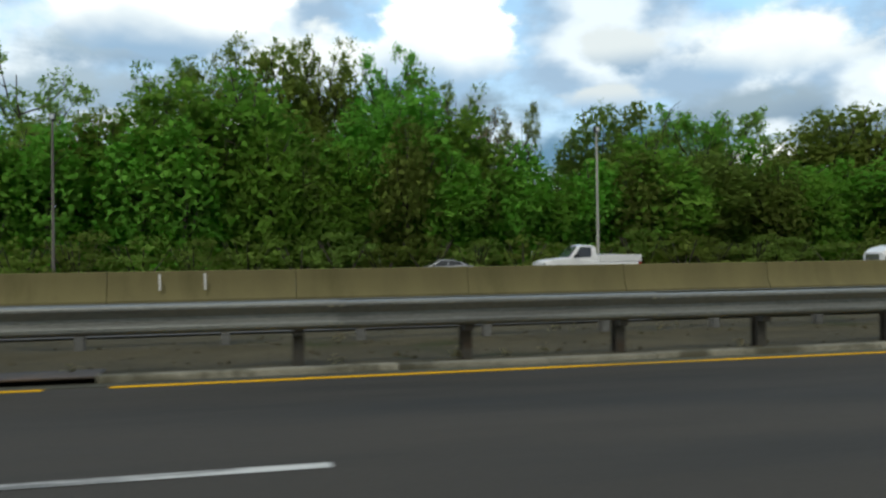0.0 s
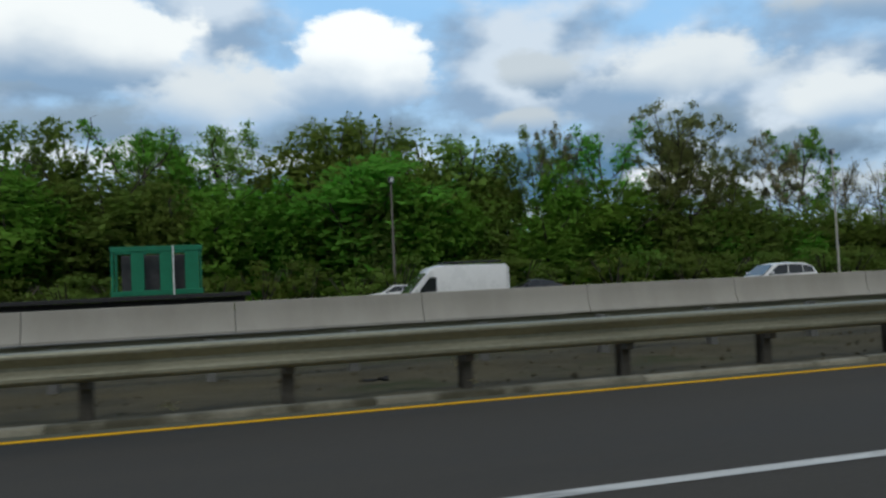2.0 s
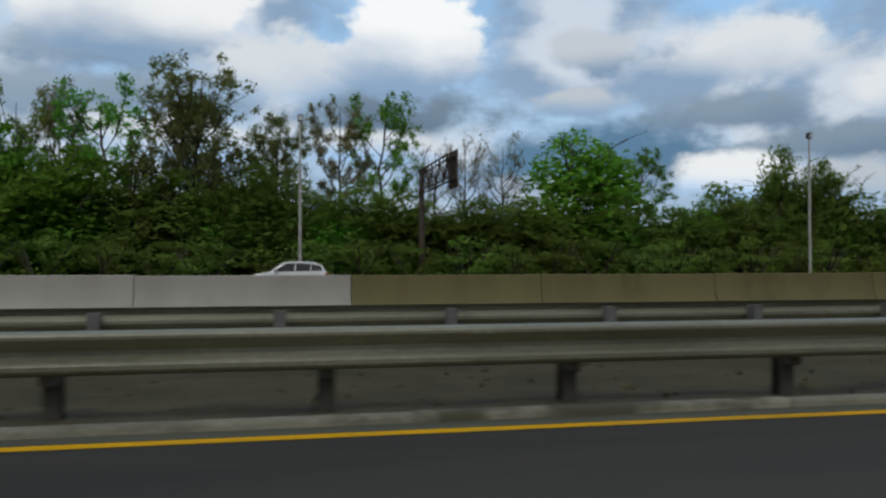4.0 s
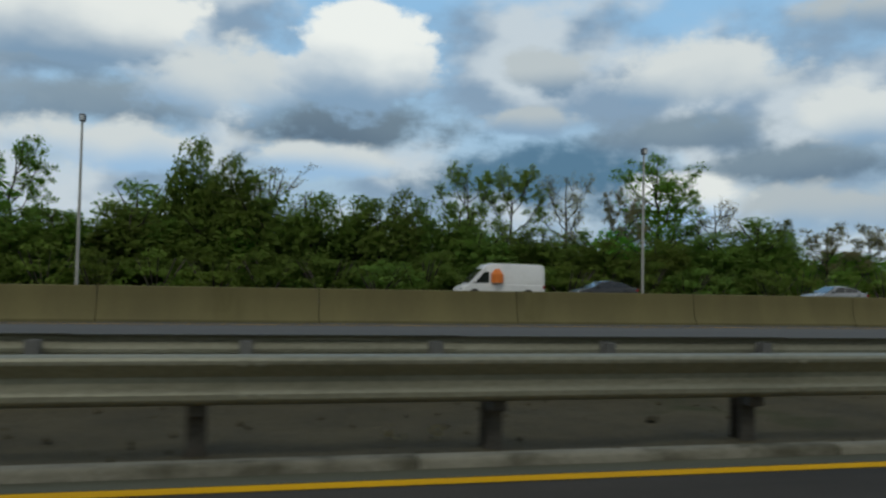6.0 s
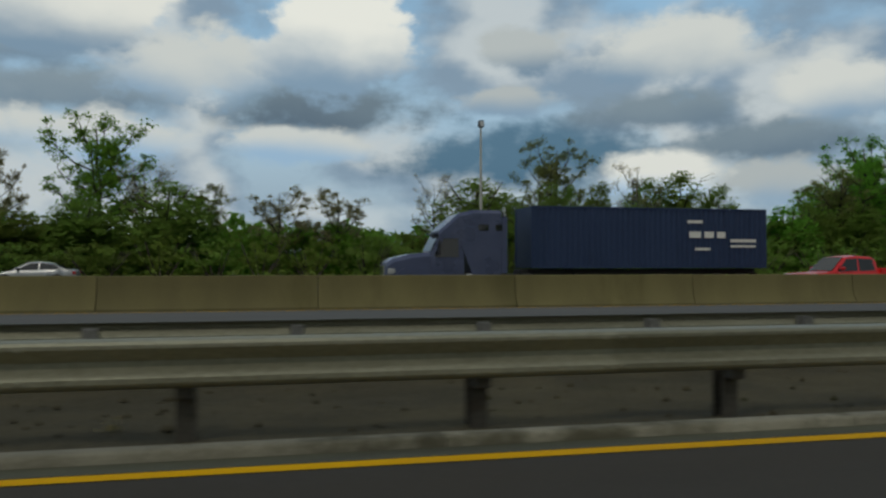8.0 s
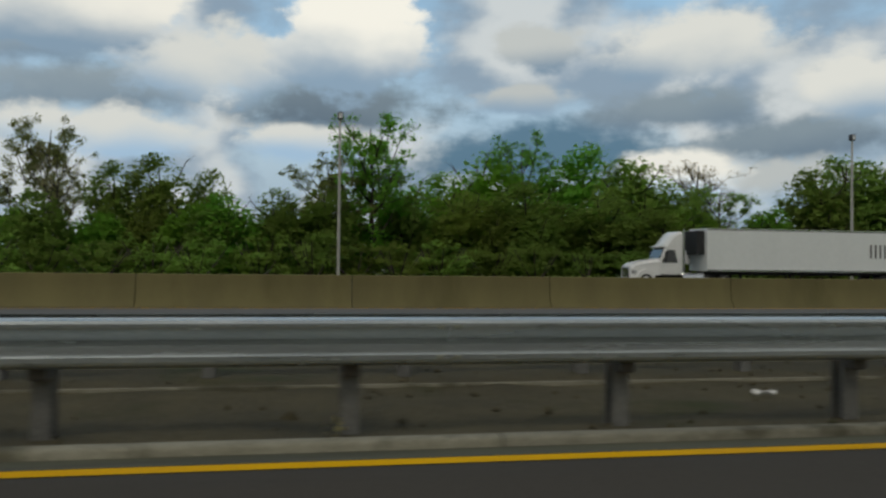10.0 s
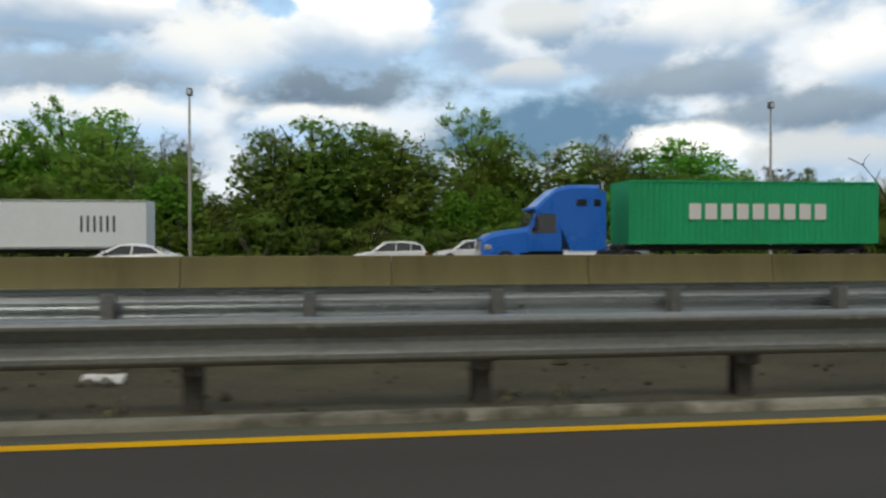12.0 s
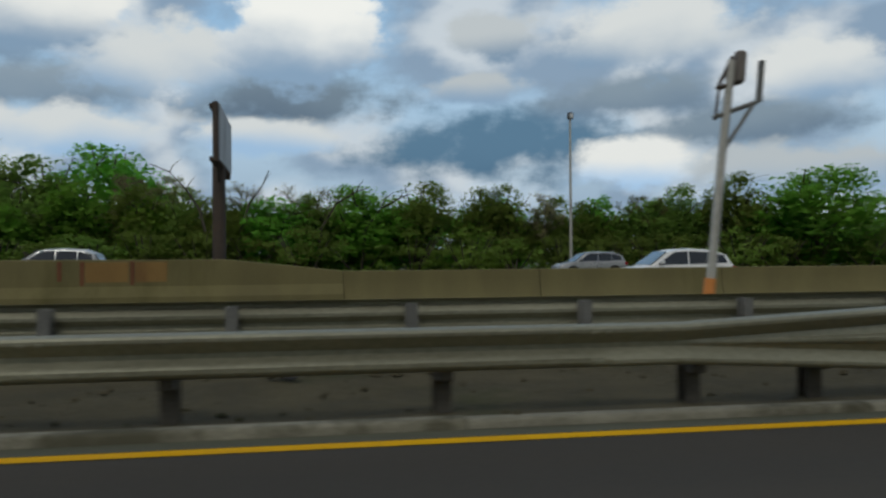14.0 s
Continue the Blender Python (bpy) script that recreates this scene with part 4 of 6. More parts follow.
row_of_trees("fg 287.9 84 9.6 3.5 | fy 292.8 88 11.6 8.6 | fy 296.4 89 14.1 8.1 | sg 301.6 89 16.0 7.6 | fg 307.1 85 14.8 8.6 | b 312.5 85 13.0 6.9 | fg 301.5 87 11.6 8.0 | fk 312.6 86 11.0 7.0 | fk 301.6 65 7.4 7.1 | fk 307.8 65 6.0 6.3 | fo 309.6 75 12.2 9.0 | fo 314.8 76 9.4 6.4 | b 325.0 93 15.0 9.0 | fk 295.6 68 8.6 7.0 | fo 289.8 69 8.0 6.0", 216)
row_of_trees("so 313.5 66 8.7 6.1 | fk 316.9 64 6.3 3.7 | fk 320.3 64 4.9 3.3 | fk 324.6 67 10.8 7.4 | fk 328.2 68 12.3 8.6 | fk 331.6 69 11.9 8.0 | fo 335.4 68 11.2 8.6 | t 343.4 74 13.9 6.6 | fo 343.3 74 10.4 6.6 | b 337.4 70 7.3 3.9", 218)
row_of_trees("fo 346.9 75 11.9 7.6 | fo 354.3 75 11.3 9.4 | b 351.1 76 11.0 5.0 | fk 361.2 76 10.6 8.1 | fg 366.5 77 12.0 10.7 | sb 370.4 68 8.3 5.0 | sb 373.2 68 8.0 3.9 | b 356.3 72 11.7 3.8", 220)
row_of_trees("fk 374.6 64 7.0 4.1 | b 379.5 64 7.7 5.0 | b 384.7 64 7.4 5.1 | fg 389.0 64 7.3 7.5 | fk 393.8 64 7.6 5.8 | fk 398.7 64 7.2 3.4 | fk 401.4 64 7.4 4.5 | sb 404.8 64 6.7 3.1 | fk 409.0 64 6.0 4.2 | sb 413.4 64 6.5 3.8 | fk 417.8 66 7.7 5.1 | fk 422.5 64 8.6 5.8 | fg 429.5 62 9.2 10.0 | fg 382.2 62 6.1 5.8 | fk 377.4 62 6.2 4.4 | fk 434.8 62 3.9 7.0 | fk 361.6 66 7.4 5.6 | fg 366.2 66 7.6 5.2 | fk 371.4 65 7.0 4.8 | fk 385.6 63 6.4 4.8", 222)

rng = random.Random(77)
# the unbroken wood behind the edge trees: high at first, low further on
x = -40.0
while x < 112:
    high = 14.0 if x < 26 else 11.5 if x < 82 else 8.0
    plant(rng.choice(KINDS["w"]), x, rng.uniform(64, 71), high * rng.uniform(0.82, 1.05), rng.uniform(7.5, 9.5), 9.9, 6.0, rng)
    x += rng.uniform(2.8, 4.6)
x = -40.0
while x < 112:
    plant(rng.choice(KINDS["w"]), x, rng.uniform(75, 82), rng.uniform(12.5, 15.5) if x < 26 else rng.uniform(8.0, 11.0), rng.uniform(8.0, 10.0), 9.9, 6.0, rng)
    x += rng.uniform(5.0, 7.0)
while x < 465:
    plant(rng.choice(KINDS["w"]), x, rng.uniform(63, 74), rng.uniform(6.0, 7.4) if x < 165 else rng.uniform(5.4, 6.8) if x < 212 else rng.uniform(4.2, 5.4) if x < 238 else rng.uniform(5.4, 7.0), rng.uniform(6.0, 8.0), 9.9, 6.0, rng)
    x += rng.uniform(3.0, 4.4)
x = -42.0
while x < 470:
    plant(rng.choice(SHRUBS), x, rng.uniform(57.6, 61.0), rng.uniform(2.7, 4.0), rng.uniform(5.5, 7.5), 4.0, 4.6, rng)
    x += rng.uniform(3.2, 4.4)
# dark wood far behind, seen through the gaps
nr = np.random.default_rng(9)
far = Leaves(nr)
for _ in range(2600):
    fx = nr.uniform(-120, 620)
    fz = nr.uniform(0.3, 15.0 if fx < 28 else 11.5 if fx < 86 else 8.0 if fx < 112 else 5.4)
    far.add(np.array([fx, nr.uniform(84, 120), fz]), 1.6, 26, 0.6, np.array([fx, 110.0, fz - 4.0]), shell=0.1)
tagged(new("far_woods", far.mesh("far_woods", LEAF_FAR)), "dark green far woods closing the gaps between trees", "woods", kind="stuff")

# unseen leaf screen added behind the camera, to keep low sky light off
near = Leaves(nr)
for _ in range(2200):
    fx, fz = nr.uniform(-150, 560), nr.uniform(0.0, 13.0)
    near.add(np.array([fx, nr.uniform(-62, -44), fz]), 2.2, 16, 1.1, np.array([fx, -56.0, fz - 4.0]), shell=0.1)
tagged(new("near_woods", near.mesh("near_woods", LEAF_FAR)), "unseen leafy screen added behind the camera to block low sky light", "woods", kind="stuff")

# arching dead snags above the scrub
def dead_snag(x, y, bend):
    snag = thing("dead_snag", "bare grey dead stem arching above the scrub", "snag", at=(x, y, GROUND), group="dead snags")
    stem = Shape().tube([(q, 0, z) for q, z in bend], [0.13 - 0.1 * i / (len(bend) - 1) for i in range(len(bend))], 6)
    part("stem", stem, BARK, snag, smooth=60)
    for i in range(1, len(bend) - 1):
        q, z = bend[i]
        part("branch", Shape().tube([(q, 0, z), (q + 0.25, 0.1, z + 0.5), (q + 0.2 + 0.15 * i, 0.2, z + 1.0)], [0.05, 0.035, 0.012], 5), BARK, snag, smooth=60)


dead_snag(376.2, 60.0, [(0.9, 0), (0.8, 3.0), (0.3, 5.0), (-0.7, 6.6), (-1.9, 7.9), (-3.3, 8.5)])
dead_snag(379.6, 61.0, [(-0.4, 0), (-0.2, 3.4), (0.5, 5.6), (1.5, 7.0), (2.0, 8.2)])
dead_snag(386.0, 61.0, [(-0.8, 0), (-0.4, 3.6), (0.8, 5.6), (2.4, 6.6), (3.4, 6.9)])
dead_snag(389.5, 61.0, [(-0.8, 0), (-0.4, 3.6), (0.8, 5.2), (2.4, 6.1), (3.2, 6.4)])


# ------------------------------------------------------------------ lamp poles and signs
def lamp_pole(x, z=-0.32, paint=POLE_PAINT):
    top = thing("street_lamp", "tall pale tapered metal highway lamp pole with a small dark head", "street lamp", at=(x, POLE_Y, z), group="lamp poles")
    part("pole", Shape().tube([(0, 0, 0.25), (0, 0, 6), (0, 0, 11.8)], [0.125, 0.105, 0.075], 12), paint, top, smooth=60)
    part("base", Shape().box(-0.22, 0.22, -0.22, 0.22, -0.05, 0.25, 0.03), CONCRETE_NEW, top, "concrete footing")
    head = Shape().box(-0.18, 0.22, -0.24, 0.24, 11.78, 12.3, 0.06)
    part("lamp_head", head, DARK_METAL, top, "dark boxy lamp head")
    part("lens", Shape().box(-0.12, 0.16, -0.256, -0.24, 11.84, 12.2, 0.004), HEAD_LAMP, top, "clear lamp lens")
    return top


first_pole = lamp_pole(28.4)
for x in (112.35, 154.1, 195.8, 236.9, 278.0, 319.55, 363.4, 404.3, 446.0):
    copy_thing(first_pole, Matrix.Translation((x, POLE_Y, -0.32)))

dim_pole = lamp_pole(-13.4, paint=BOARD_BACK)
tagged(dim_pole, "tall dull grey-brown highway lamp pole among the trees")
copy_thing(dim_pole, Matrix.Translation((70.4, POLE_Y + 1.5, -2.4)))

# cantilever sign gantry over the outer carriageway
g = thing("sign_gantry", "dark steel cantilever sign gantry with a lattice arm", "gantry", at=(121.8, 58.0, -0.33))
part("column", Shape().tube([(0, 0, 0), (0, 0, 8.75)], [0.26, 0.2], 12), RUST, g, "brown steel column", smooth=60)
for dx in (-0.28, 0.28):
    for z in (7.05, 8.6):
        part("chord", Shape().bar((dx, 0.2, z), (dx, -10.7, z), 0.07, 8), RUST, g)
for k in range(8):
    y0, y1 = -0.3 - k * 1.3, -0.3 - (k + 1) * 1.3
    for dx in (-0.28, 0.28):
        part("lattice_bar", Shape().bar((dx, y0, 7.05 if k % 2 else 8.6), (dx, y1, 8.6 if k % 2 else 7.05), 0.035), RUST, g)
    part("lattice_post", Shape().bar((-0.28, y1, 7.05), (-0.28, y1, 8.6), 0.03), RUST, g)
part("sign_panel", Shape().box(0.36, 0.44, -10.6, -8.2, 6.5, 9.0, 0.01), RUST, g, "large sign panel seen from its edge and back")
for k in range(4):
    part("panel_bracket", Shape().box(0.28, 0.36, -10.4 + k * 0.65, -10.3 + k * 0.65, 6.6, 8.9), RUST, g)

# billboard on a single column
bb = thing("billboard", "weathered billboard with a pale face and dark frame on one column", "billboard", at=(379.85, 37.6, -0.75))
part("column", Shape().tube([(0, 0, 0), (0, 0, 6.9)], [0.34, 0.32], 16), RUST, bb, "dark brown steel column", smooth=60)
part("face_panel", Shape().box(0.3, 0.36, -3.6, 3.6, 6.4, 9.0, 0.01), PALE_BOARD, bb, "pale weathered boards of the face")
part("back_panel", Shape().box(0.262, 0.298, -3.55, 3.55, 6.45, 8.95, 0.006), BOARD_BACK, bb, "dull brown back of the boards")
part("frame_post", Shape().box(-0.2, 0.3, 3.55, 3.8, 6.1, 9.15, 0.02), RUST, bb, "dark end post of the frame")
part("frame_post", Shape().box(0.05, 0.3, -3.8, -3.6, 6.3, 9.05, 0.02), RUST, bb)
for k in range(9):
    part("upright", Shape().box(0.16, 0.3, -3.3 + k * 0.8, -3.22 + k * 0.8, 6.3, 9.0), RUST, bb)
for z in (6.35, 8.8):
    part("beam", Shape().box(-0.12, 0.16, -3.55, 3.55, z, z + 0.2, 0.02), RUST, bb)
part("arm", Shape().bar((0.0, 0.0, 5.6), (0.25, -3.2, 6.4), 0.07), RUST, bb)
part("arm", Shape().bar((0.0, 0.0, 5.6), (0.1, 3.2, 6.4), 0.07), RUST, bb)

# road sign standards between the rails, seen from the edge
sg = thing("sign_post", "pale metal sign post with three small signs turned edge-on", "sign", at=(388.35, 3.45, 0.04))
sg.rotation_euler = (0, radians(5.5), 0)
part("post", Shape().tube([(0, 0, 0), (0.02, 0, 2.2), (0.05, 0, 3.45)], [0.055, 0.052, 0.05], 10), POLE_PAINT, sg, smooth=60)
part("crossbar", Shape().bar((-0.12, 0, 2.75), (0.42, 0, 3.0), 0.03).bar((0.05, 0, 2.4), (0.38, 0, 2.98), 0.024), POST_PALE, sg)
part("upper_bar", Shape().bar((-0.1, 0, 3.1), (0.2, 0, 3.22), 0.03).bar((-0.1, 0, 3.1), (0.06, 0, 3.5), 0.024).bar((-0.1, 0, 2.72), (-0.08, 0, 3.1), 0.02), RUST, sg, "rusty bracket")
part("sign_blade", Shape().box(0.41, 0.465, -0.04, 0.04, 3.0, 3.5, 0.006), POST_PALE, sg, "narrow metal blade")
part("sign_blade", Shape().box(0.1, 0.22, -0.06, 0.06, 3.2, 3.58, 0.02), BOARD_BACK, sg, "small dull sign")
part("sleeve", Shape().tube([(0, 0, 0.2), (0, 0, 0.85)], [0.075, 0.07], 10), ORANGE_PLASTIC, sg, "orange plastic sleeve", smooth=60)
part("foot", Shape().box(-0.16, 0.16, -0.16, 0.16, -0.02, 0.3, 0.03), ORANGE_PLASTIC, sg, "orange stained foot")

# litter on the gravel and by the kerb
def litter(label, x, y, w, h, material, seed, z=0.075):
    r = random.Random(seed)
    top = thing("litter", label, "litter", at=(x, y, z), group="litter on the gravel")
    n = 5
    v = [(w * (i / n - 0.5), h * 1.3 * (j / 3 - 0.5), r.uniform(0, h)) for i in range(n + 1) for j in range(4)]
    f = [(i * 4 + j, i * 4 + j + 4, i * 4 + j + 5, i * 4 + j + 1) for i in range(n) for j in range(3)]
    low = [(p[0], p[1], p[2] - 0.012) for p in v]
    s = Shape().add(v, f).add(low, f)
    part("scrap", s, material, top)
    top.rotation_euler = (0, 0, r.uniform(-0.5, 0.5))


for i, (lx, ly, lw, lh) in enumerate([(341.92, 1.55, 0.22, 0.1), (326.98, 1.35, 0.34, 0.07), (305.1, 1.0, 0.16, 0.05), (318.6, 1.7, 0.3, 0.1), (253.9, 0.12, 0.1, 0.09), (29.2, 1.5, 0.14, 0.05),
                                      (26.6, 1.9, 0.12, 0.05), (48.3, 1.8, 0.12, 0.05), (263.6, 1.0, 0.18, 0.04), (278.3, 1.2, 0.2, 0.04), (285.9, 1.3, 0.12, 0.04)]):
    litter("crumpled white litter lying on the gravel", lx, ly, lw, lh, LITTER_WHITE, i)
litter("red plastic litter lying on the gravel", 24.3, 2.5, 0.42, 0.12, LITTER_RED, 40)
litter("dark scrap of rubber on the kerb", 95.55, -0.22, 0.3, 0.07, RUBBER, 41, 0.13)
for i, (lx, ly) in enumerate([(383.5, 1.9), (56.8, 1.2), (15.8, 0.7), (262.9, 1.1), (347.4, 1.3)]):
    litter("dark scrap lying on the gravel", lx, ly, 0.3, 0.07, RUBBER, 60 + i)

# loose stones and weeds of the gravel strip
nr = np.random.default_rng(4)
v, f = [], []
oct_f = [(0, 2, 4), (2, 1, 4), (1, 3, 4), (3, 0, 4), (2, 0, 5), (1, 2, 5), (3, 1, 5), (0, 3, 5)]
for _ in range(8000):
    c = np.array([nr.uniform(-15, 440), nr.uniform(-0.1, 4.4), 0.0])
    c[2] = 0.065 - 0.008 * c[1]
    r = nr.uniform(0.012, 0.04) * (1.8 if nr.uniform() < 0.05 else 1)
    e = r * nr.uniform(0.6, 1.3, 3)
    n0 = len(v)
    v += [tuple(c + np.array(q) * e) for q in ((1, 0, 0), (-1, 0, 0), (0, 1, 0), (0, -1, 0), (0, 0, 0.8), (0, 0, -0.5))]
    f += [tuple(i + n0 for i in q) for q in oct_f]
st_me = bpy.data.meshes.new("stones")
st_me.from_pydata(v, [], f)
st_me.materials.append(GRAVEL)
tagged(new("loose_stones", st_me), "loose grey stones scattered over the gravel strip", "stones", kind="stuff")
weeds = Leaves(nr)
for _ in range(260):
    c = np.array([nr.uniform(-15, 440), nr.choice([nr.uniform(0.0, 0.5), nr.uniform(2.6, 3.4)]), 0.1])
    weeds.add(c, 0.1, 22, 0.022, c - np.array([0, 0, 0.1]), shell=0.1)
tagged(new("weeds", weeds.mesh("weeds", LEAF_DULL)), "low dull weeds at the foot of the guardrails", "weeds", kind="stuff")
# ------------------------------------------------------------------ vehicles
def at(x, table):
    return float(np.interp(x, [q[0] for q in table], [q[1] for q in table]))


wheel_cache = {}


def wheel(owner, x, y, r, width, side, rim_mat=RIM, truck=False):
    """A tyre with its rim, at the hub (x, y) on the ground; side -1 or 1 is the way it faces."""
    key = (r, width, side, truck)
    if key not in wheel_cache:
        h = width / 2
        k = 0.66 if not truck else 0.58
        tyre = Shape().lathe_y(0, 0, [(r * k, -h * 0.8), (r * 0.8, -h), (r * 0.95, -h * 0.92), (r, -h * 0.55), (r, h * 0.55), (r * 0.95, h * 0.92), (r * 0.8, h), (r * k, h * 0.8)], 30).mesh("wheel", RUBBER, 40)
        rim = Shape()
        rim.lathe_y(0, 0, [(r * k * 1.0, side * h * 0.86), (r * k * 1.0, side * h * 0.94), (r * k * 0.95, side * h * 0.94), (r * k * 0.94, side * h * 0.8)], 30, False)
        rim.lathe_y(0, 0, [(r * 0.16, side * h * 0.55), (r * 0.15, side * h * 0.92), (r * 0.06, side * h * 0.98)], 14)
        for i in range(5):
            a = 2 * math.pi * i / 5
            for da in (-0.11, 0.11):
                p = (r * 0.1 * math.cos(a), side * h * 0.78, r * 0.1 * math.sin(a))
                q = (r * k * 0.93 * math.cos(a + da), side * h * 0.9, r * k * 0.93 * math.sin(a + da))
                rim.bar(p, q, r * 0.045, 5)
        disc = Shape().lathe_y(0, 0, [(r * k * 0.96, side * h * 0.3), (r * k * 0.96, side * h * 0.45), (r * 0.2, side * h * 0.5)], 24)
        wheel_cache[key] = (tyre, rim.mesh("rim", rim_mat, 40), disc.mesh("brake_disc", TRIM, 40))
    tyre, rim, disc = wheel_cache[key]
    w = part("wheel", tyre, RUBBER, owner, "black rubber tyre", at=(x, y, r))
    part("rim", rim, rim_mat, w, "alloy rim with bright spokes")
    part("brake_disc", disc, TRIM, w)
    return w


FORMS = {
    "crossover": dict(l=4.9, w=1.9, h=1.69, wheels=(-1.5, 1.54), r=0.385, low=0.27,
                      top=[(-2.45, 0.6), (-2.44, 1.0), (-2.4, 1.18), (-2.28, 1.25), (-1.2, 1.21), (0.8, 1.16), (1.07, 1.19), (1.42, 1.175), (1.77, 1.14), (2.14, 1.04), (2.37, 0.89), (2.45, 0.64)],
                      roof=[(-2.3, 1.23), (-2.14, 1.32), (-1.8, 1.55), (-1.36, 1.66), (-0.8, 1.69), (-0.26, 1.67), (0.27, 1.58), (0.72, 1.41), (1.12, 1.16)],
                      panes=[[(-2.12, 1.3), (-1.8, 1.45), (-1.4, 1.54), (-1.0, 1.58), (-1.07, 1.25)], [(-1.065, 1.25), (-0.995, 1.58), (-0.1, 1.6), (-0.08, 1.22)], [(-0.075, 1.22), (-0.095, 1.6), (0.3, 1.525), (0.82, 1.25), (0.8, 1.19)]],
                      front=((1.06, 1.19), (0.3, 1.56)), rear=((-2.26, 1.27), (-1.85, 1.52))),
    "suv": dict(l=4.75, w=1.86, h=1.69, wheels=(-1.45, 1.35), r=0.365, low=0.26,
                top=[(-2.375, 0.62), (-2.36, 0.95), (-2.25, 1.08), (-1.4, 1.07), (0.9, 1.03), (1.25, 1.03), (2.0, 0.9), (2.28, 0.76), (2.375, 0.56)],
                roof=[(-2.25, 1.06), (-2.02, 1.45), (-1.6, 1.63), (-0.7, 1.69), (0.1, 1.66), (0.45, 1.58), (1.25, 1.02)],
                panes=[[(-2.0, 1.12), (-1.9, 1.42), (-1.35, 1.55), (-1.3, 1.1)], [(-1.25, 1.1), (-1.3, 1.55), (-0.42, 1.59), (-0.38, 1.08)], [(-0.32, 1.08), (-0.36, 1.59), (0.2, 1.56), (0.92, 1.1), (0.9, 1.06)]],
                front=((1.2, 1.05), (0.47, 1.57)), rear=((-2.24, 1.1), (-2.03, 1.44))),
    "sedan": dict(l=4.8, w=1.83, h=1.45, wheels=(-1.4, 1.4), r=0.325, low=0.22,
                  top=[(-2.4, 0.6), (-2.38, 0.85), (-2.25, 0.98), (-1.6, 1.0), (0.9, 0.92), (1.2, 0.9), (2.0, 0.78), (2.3, 0.66), (2.4, 0.5)],
                  roof=[(-1.95, 0.98), (-1.35, 1.27), (-0.8, 1.42), (-0.2, 1.45), (0.25, 1.4), (1.2, 0.9)],
                  panes=[[(-1.55, 1.03), (-1.2, 1.28), (-0.45, 1.37), (-0.42, 0.98)], [(-0.36, 0.98), (-0.39, 1.37), (0.1, 1.35), (0.8, 0.98), (0.78, 0.95)]],
                  front=((1.12, 0.94), (0.28, 1.38)), rear=((-1.9, 1.0), (-1.3, 1.3))),
    "pickup": dict(l=5.9, w=1.98, h=1.93, wheels=(-1.75, 1.95), r=0.39, low=0.42,
                   top=[(-2.95, 0.7), (-2.94, 1.0), (-0.3, 1.05), (1.0, 1.2), (1.2, 1.24), (2.5, 1.12), (2.85, 0.98), (2.95, 0.7)],
                   roof=[(-0.32, 1.1), (-0.26, 1.8), (-0.1, 1.9), (0.5, 1.93), (0.75, 1.86), (1.35, 1.22)],
                   panes=[[(0.05, 1.25), (0.0, 1.78), (0.62, 1.8), (1.08, 1.28), (1.06, 1.22)]],
                   front=((1.32, 1.26), (0.78, 1.84)), rear=((-0.31, 1.3), (-0.26, 1.76))),
    "crew": dict(l=5.9, w=1.98, h=1.93, wheels=(-1.85, 1.9), r=0.39, low=0.42,
                 top=[(-2.95, 0.7), (-2.94, 1.0), (-1.1, 1.08), (0.9, 1.15), (1.2, 1.2), (2.5, 1.1), (2.85, 0.98), (2.95, 0.7)],
                 roof=[(-1.12, 1.1), (-1.0, 1.75), (-0.8, 1.88), (0.0, 1.93), (0.6, 1.86), (1.35, 1.18)],
                 panes=[[(-0.92, 1.25), (-0.85, 1.75), (-0.1, 1.8), (-0.08, 1.22)], [(0.0, 1.22), (-0.03, 1.8), (0.5, 1.78), (1.05, 1.27), (1.03, 1.2)]],
                 front=((1.3, 1.22), (0.63, 1.84)), rear=((-1.1, 1.3), (-1.0, 1.72))),
    "van": dict(l=6.0, w=2.05, h=2.5, wheels=(-1.75, 1.95), r=0.36, low=0.3,
                top=[(-3.0, 0.7), (-2.99, 1.1), (1.6, 1.12), (2.0, 1.12), (2.65, 0.98), (2.9, 0.8), (3.0, 0.55)],
                roof=[(-2.99, 1.1), (-2.95, 2.3), (-2.8, 2.45), (0.6, 2.5), (1.1, 2.38), (1.35, 2.15), (2.35, 1.1)],
                panes=[[(0.95, 1.2), (0.92, 1.9), (1.25, 1.92), (1.85, 1.25), (1.8, 1.18)]],
                front=((2.3, 1.16), (1.4, 2.1)), rear=((-2.995, 1.4), (-2.97, 2.1))),
}


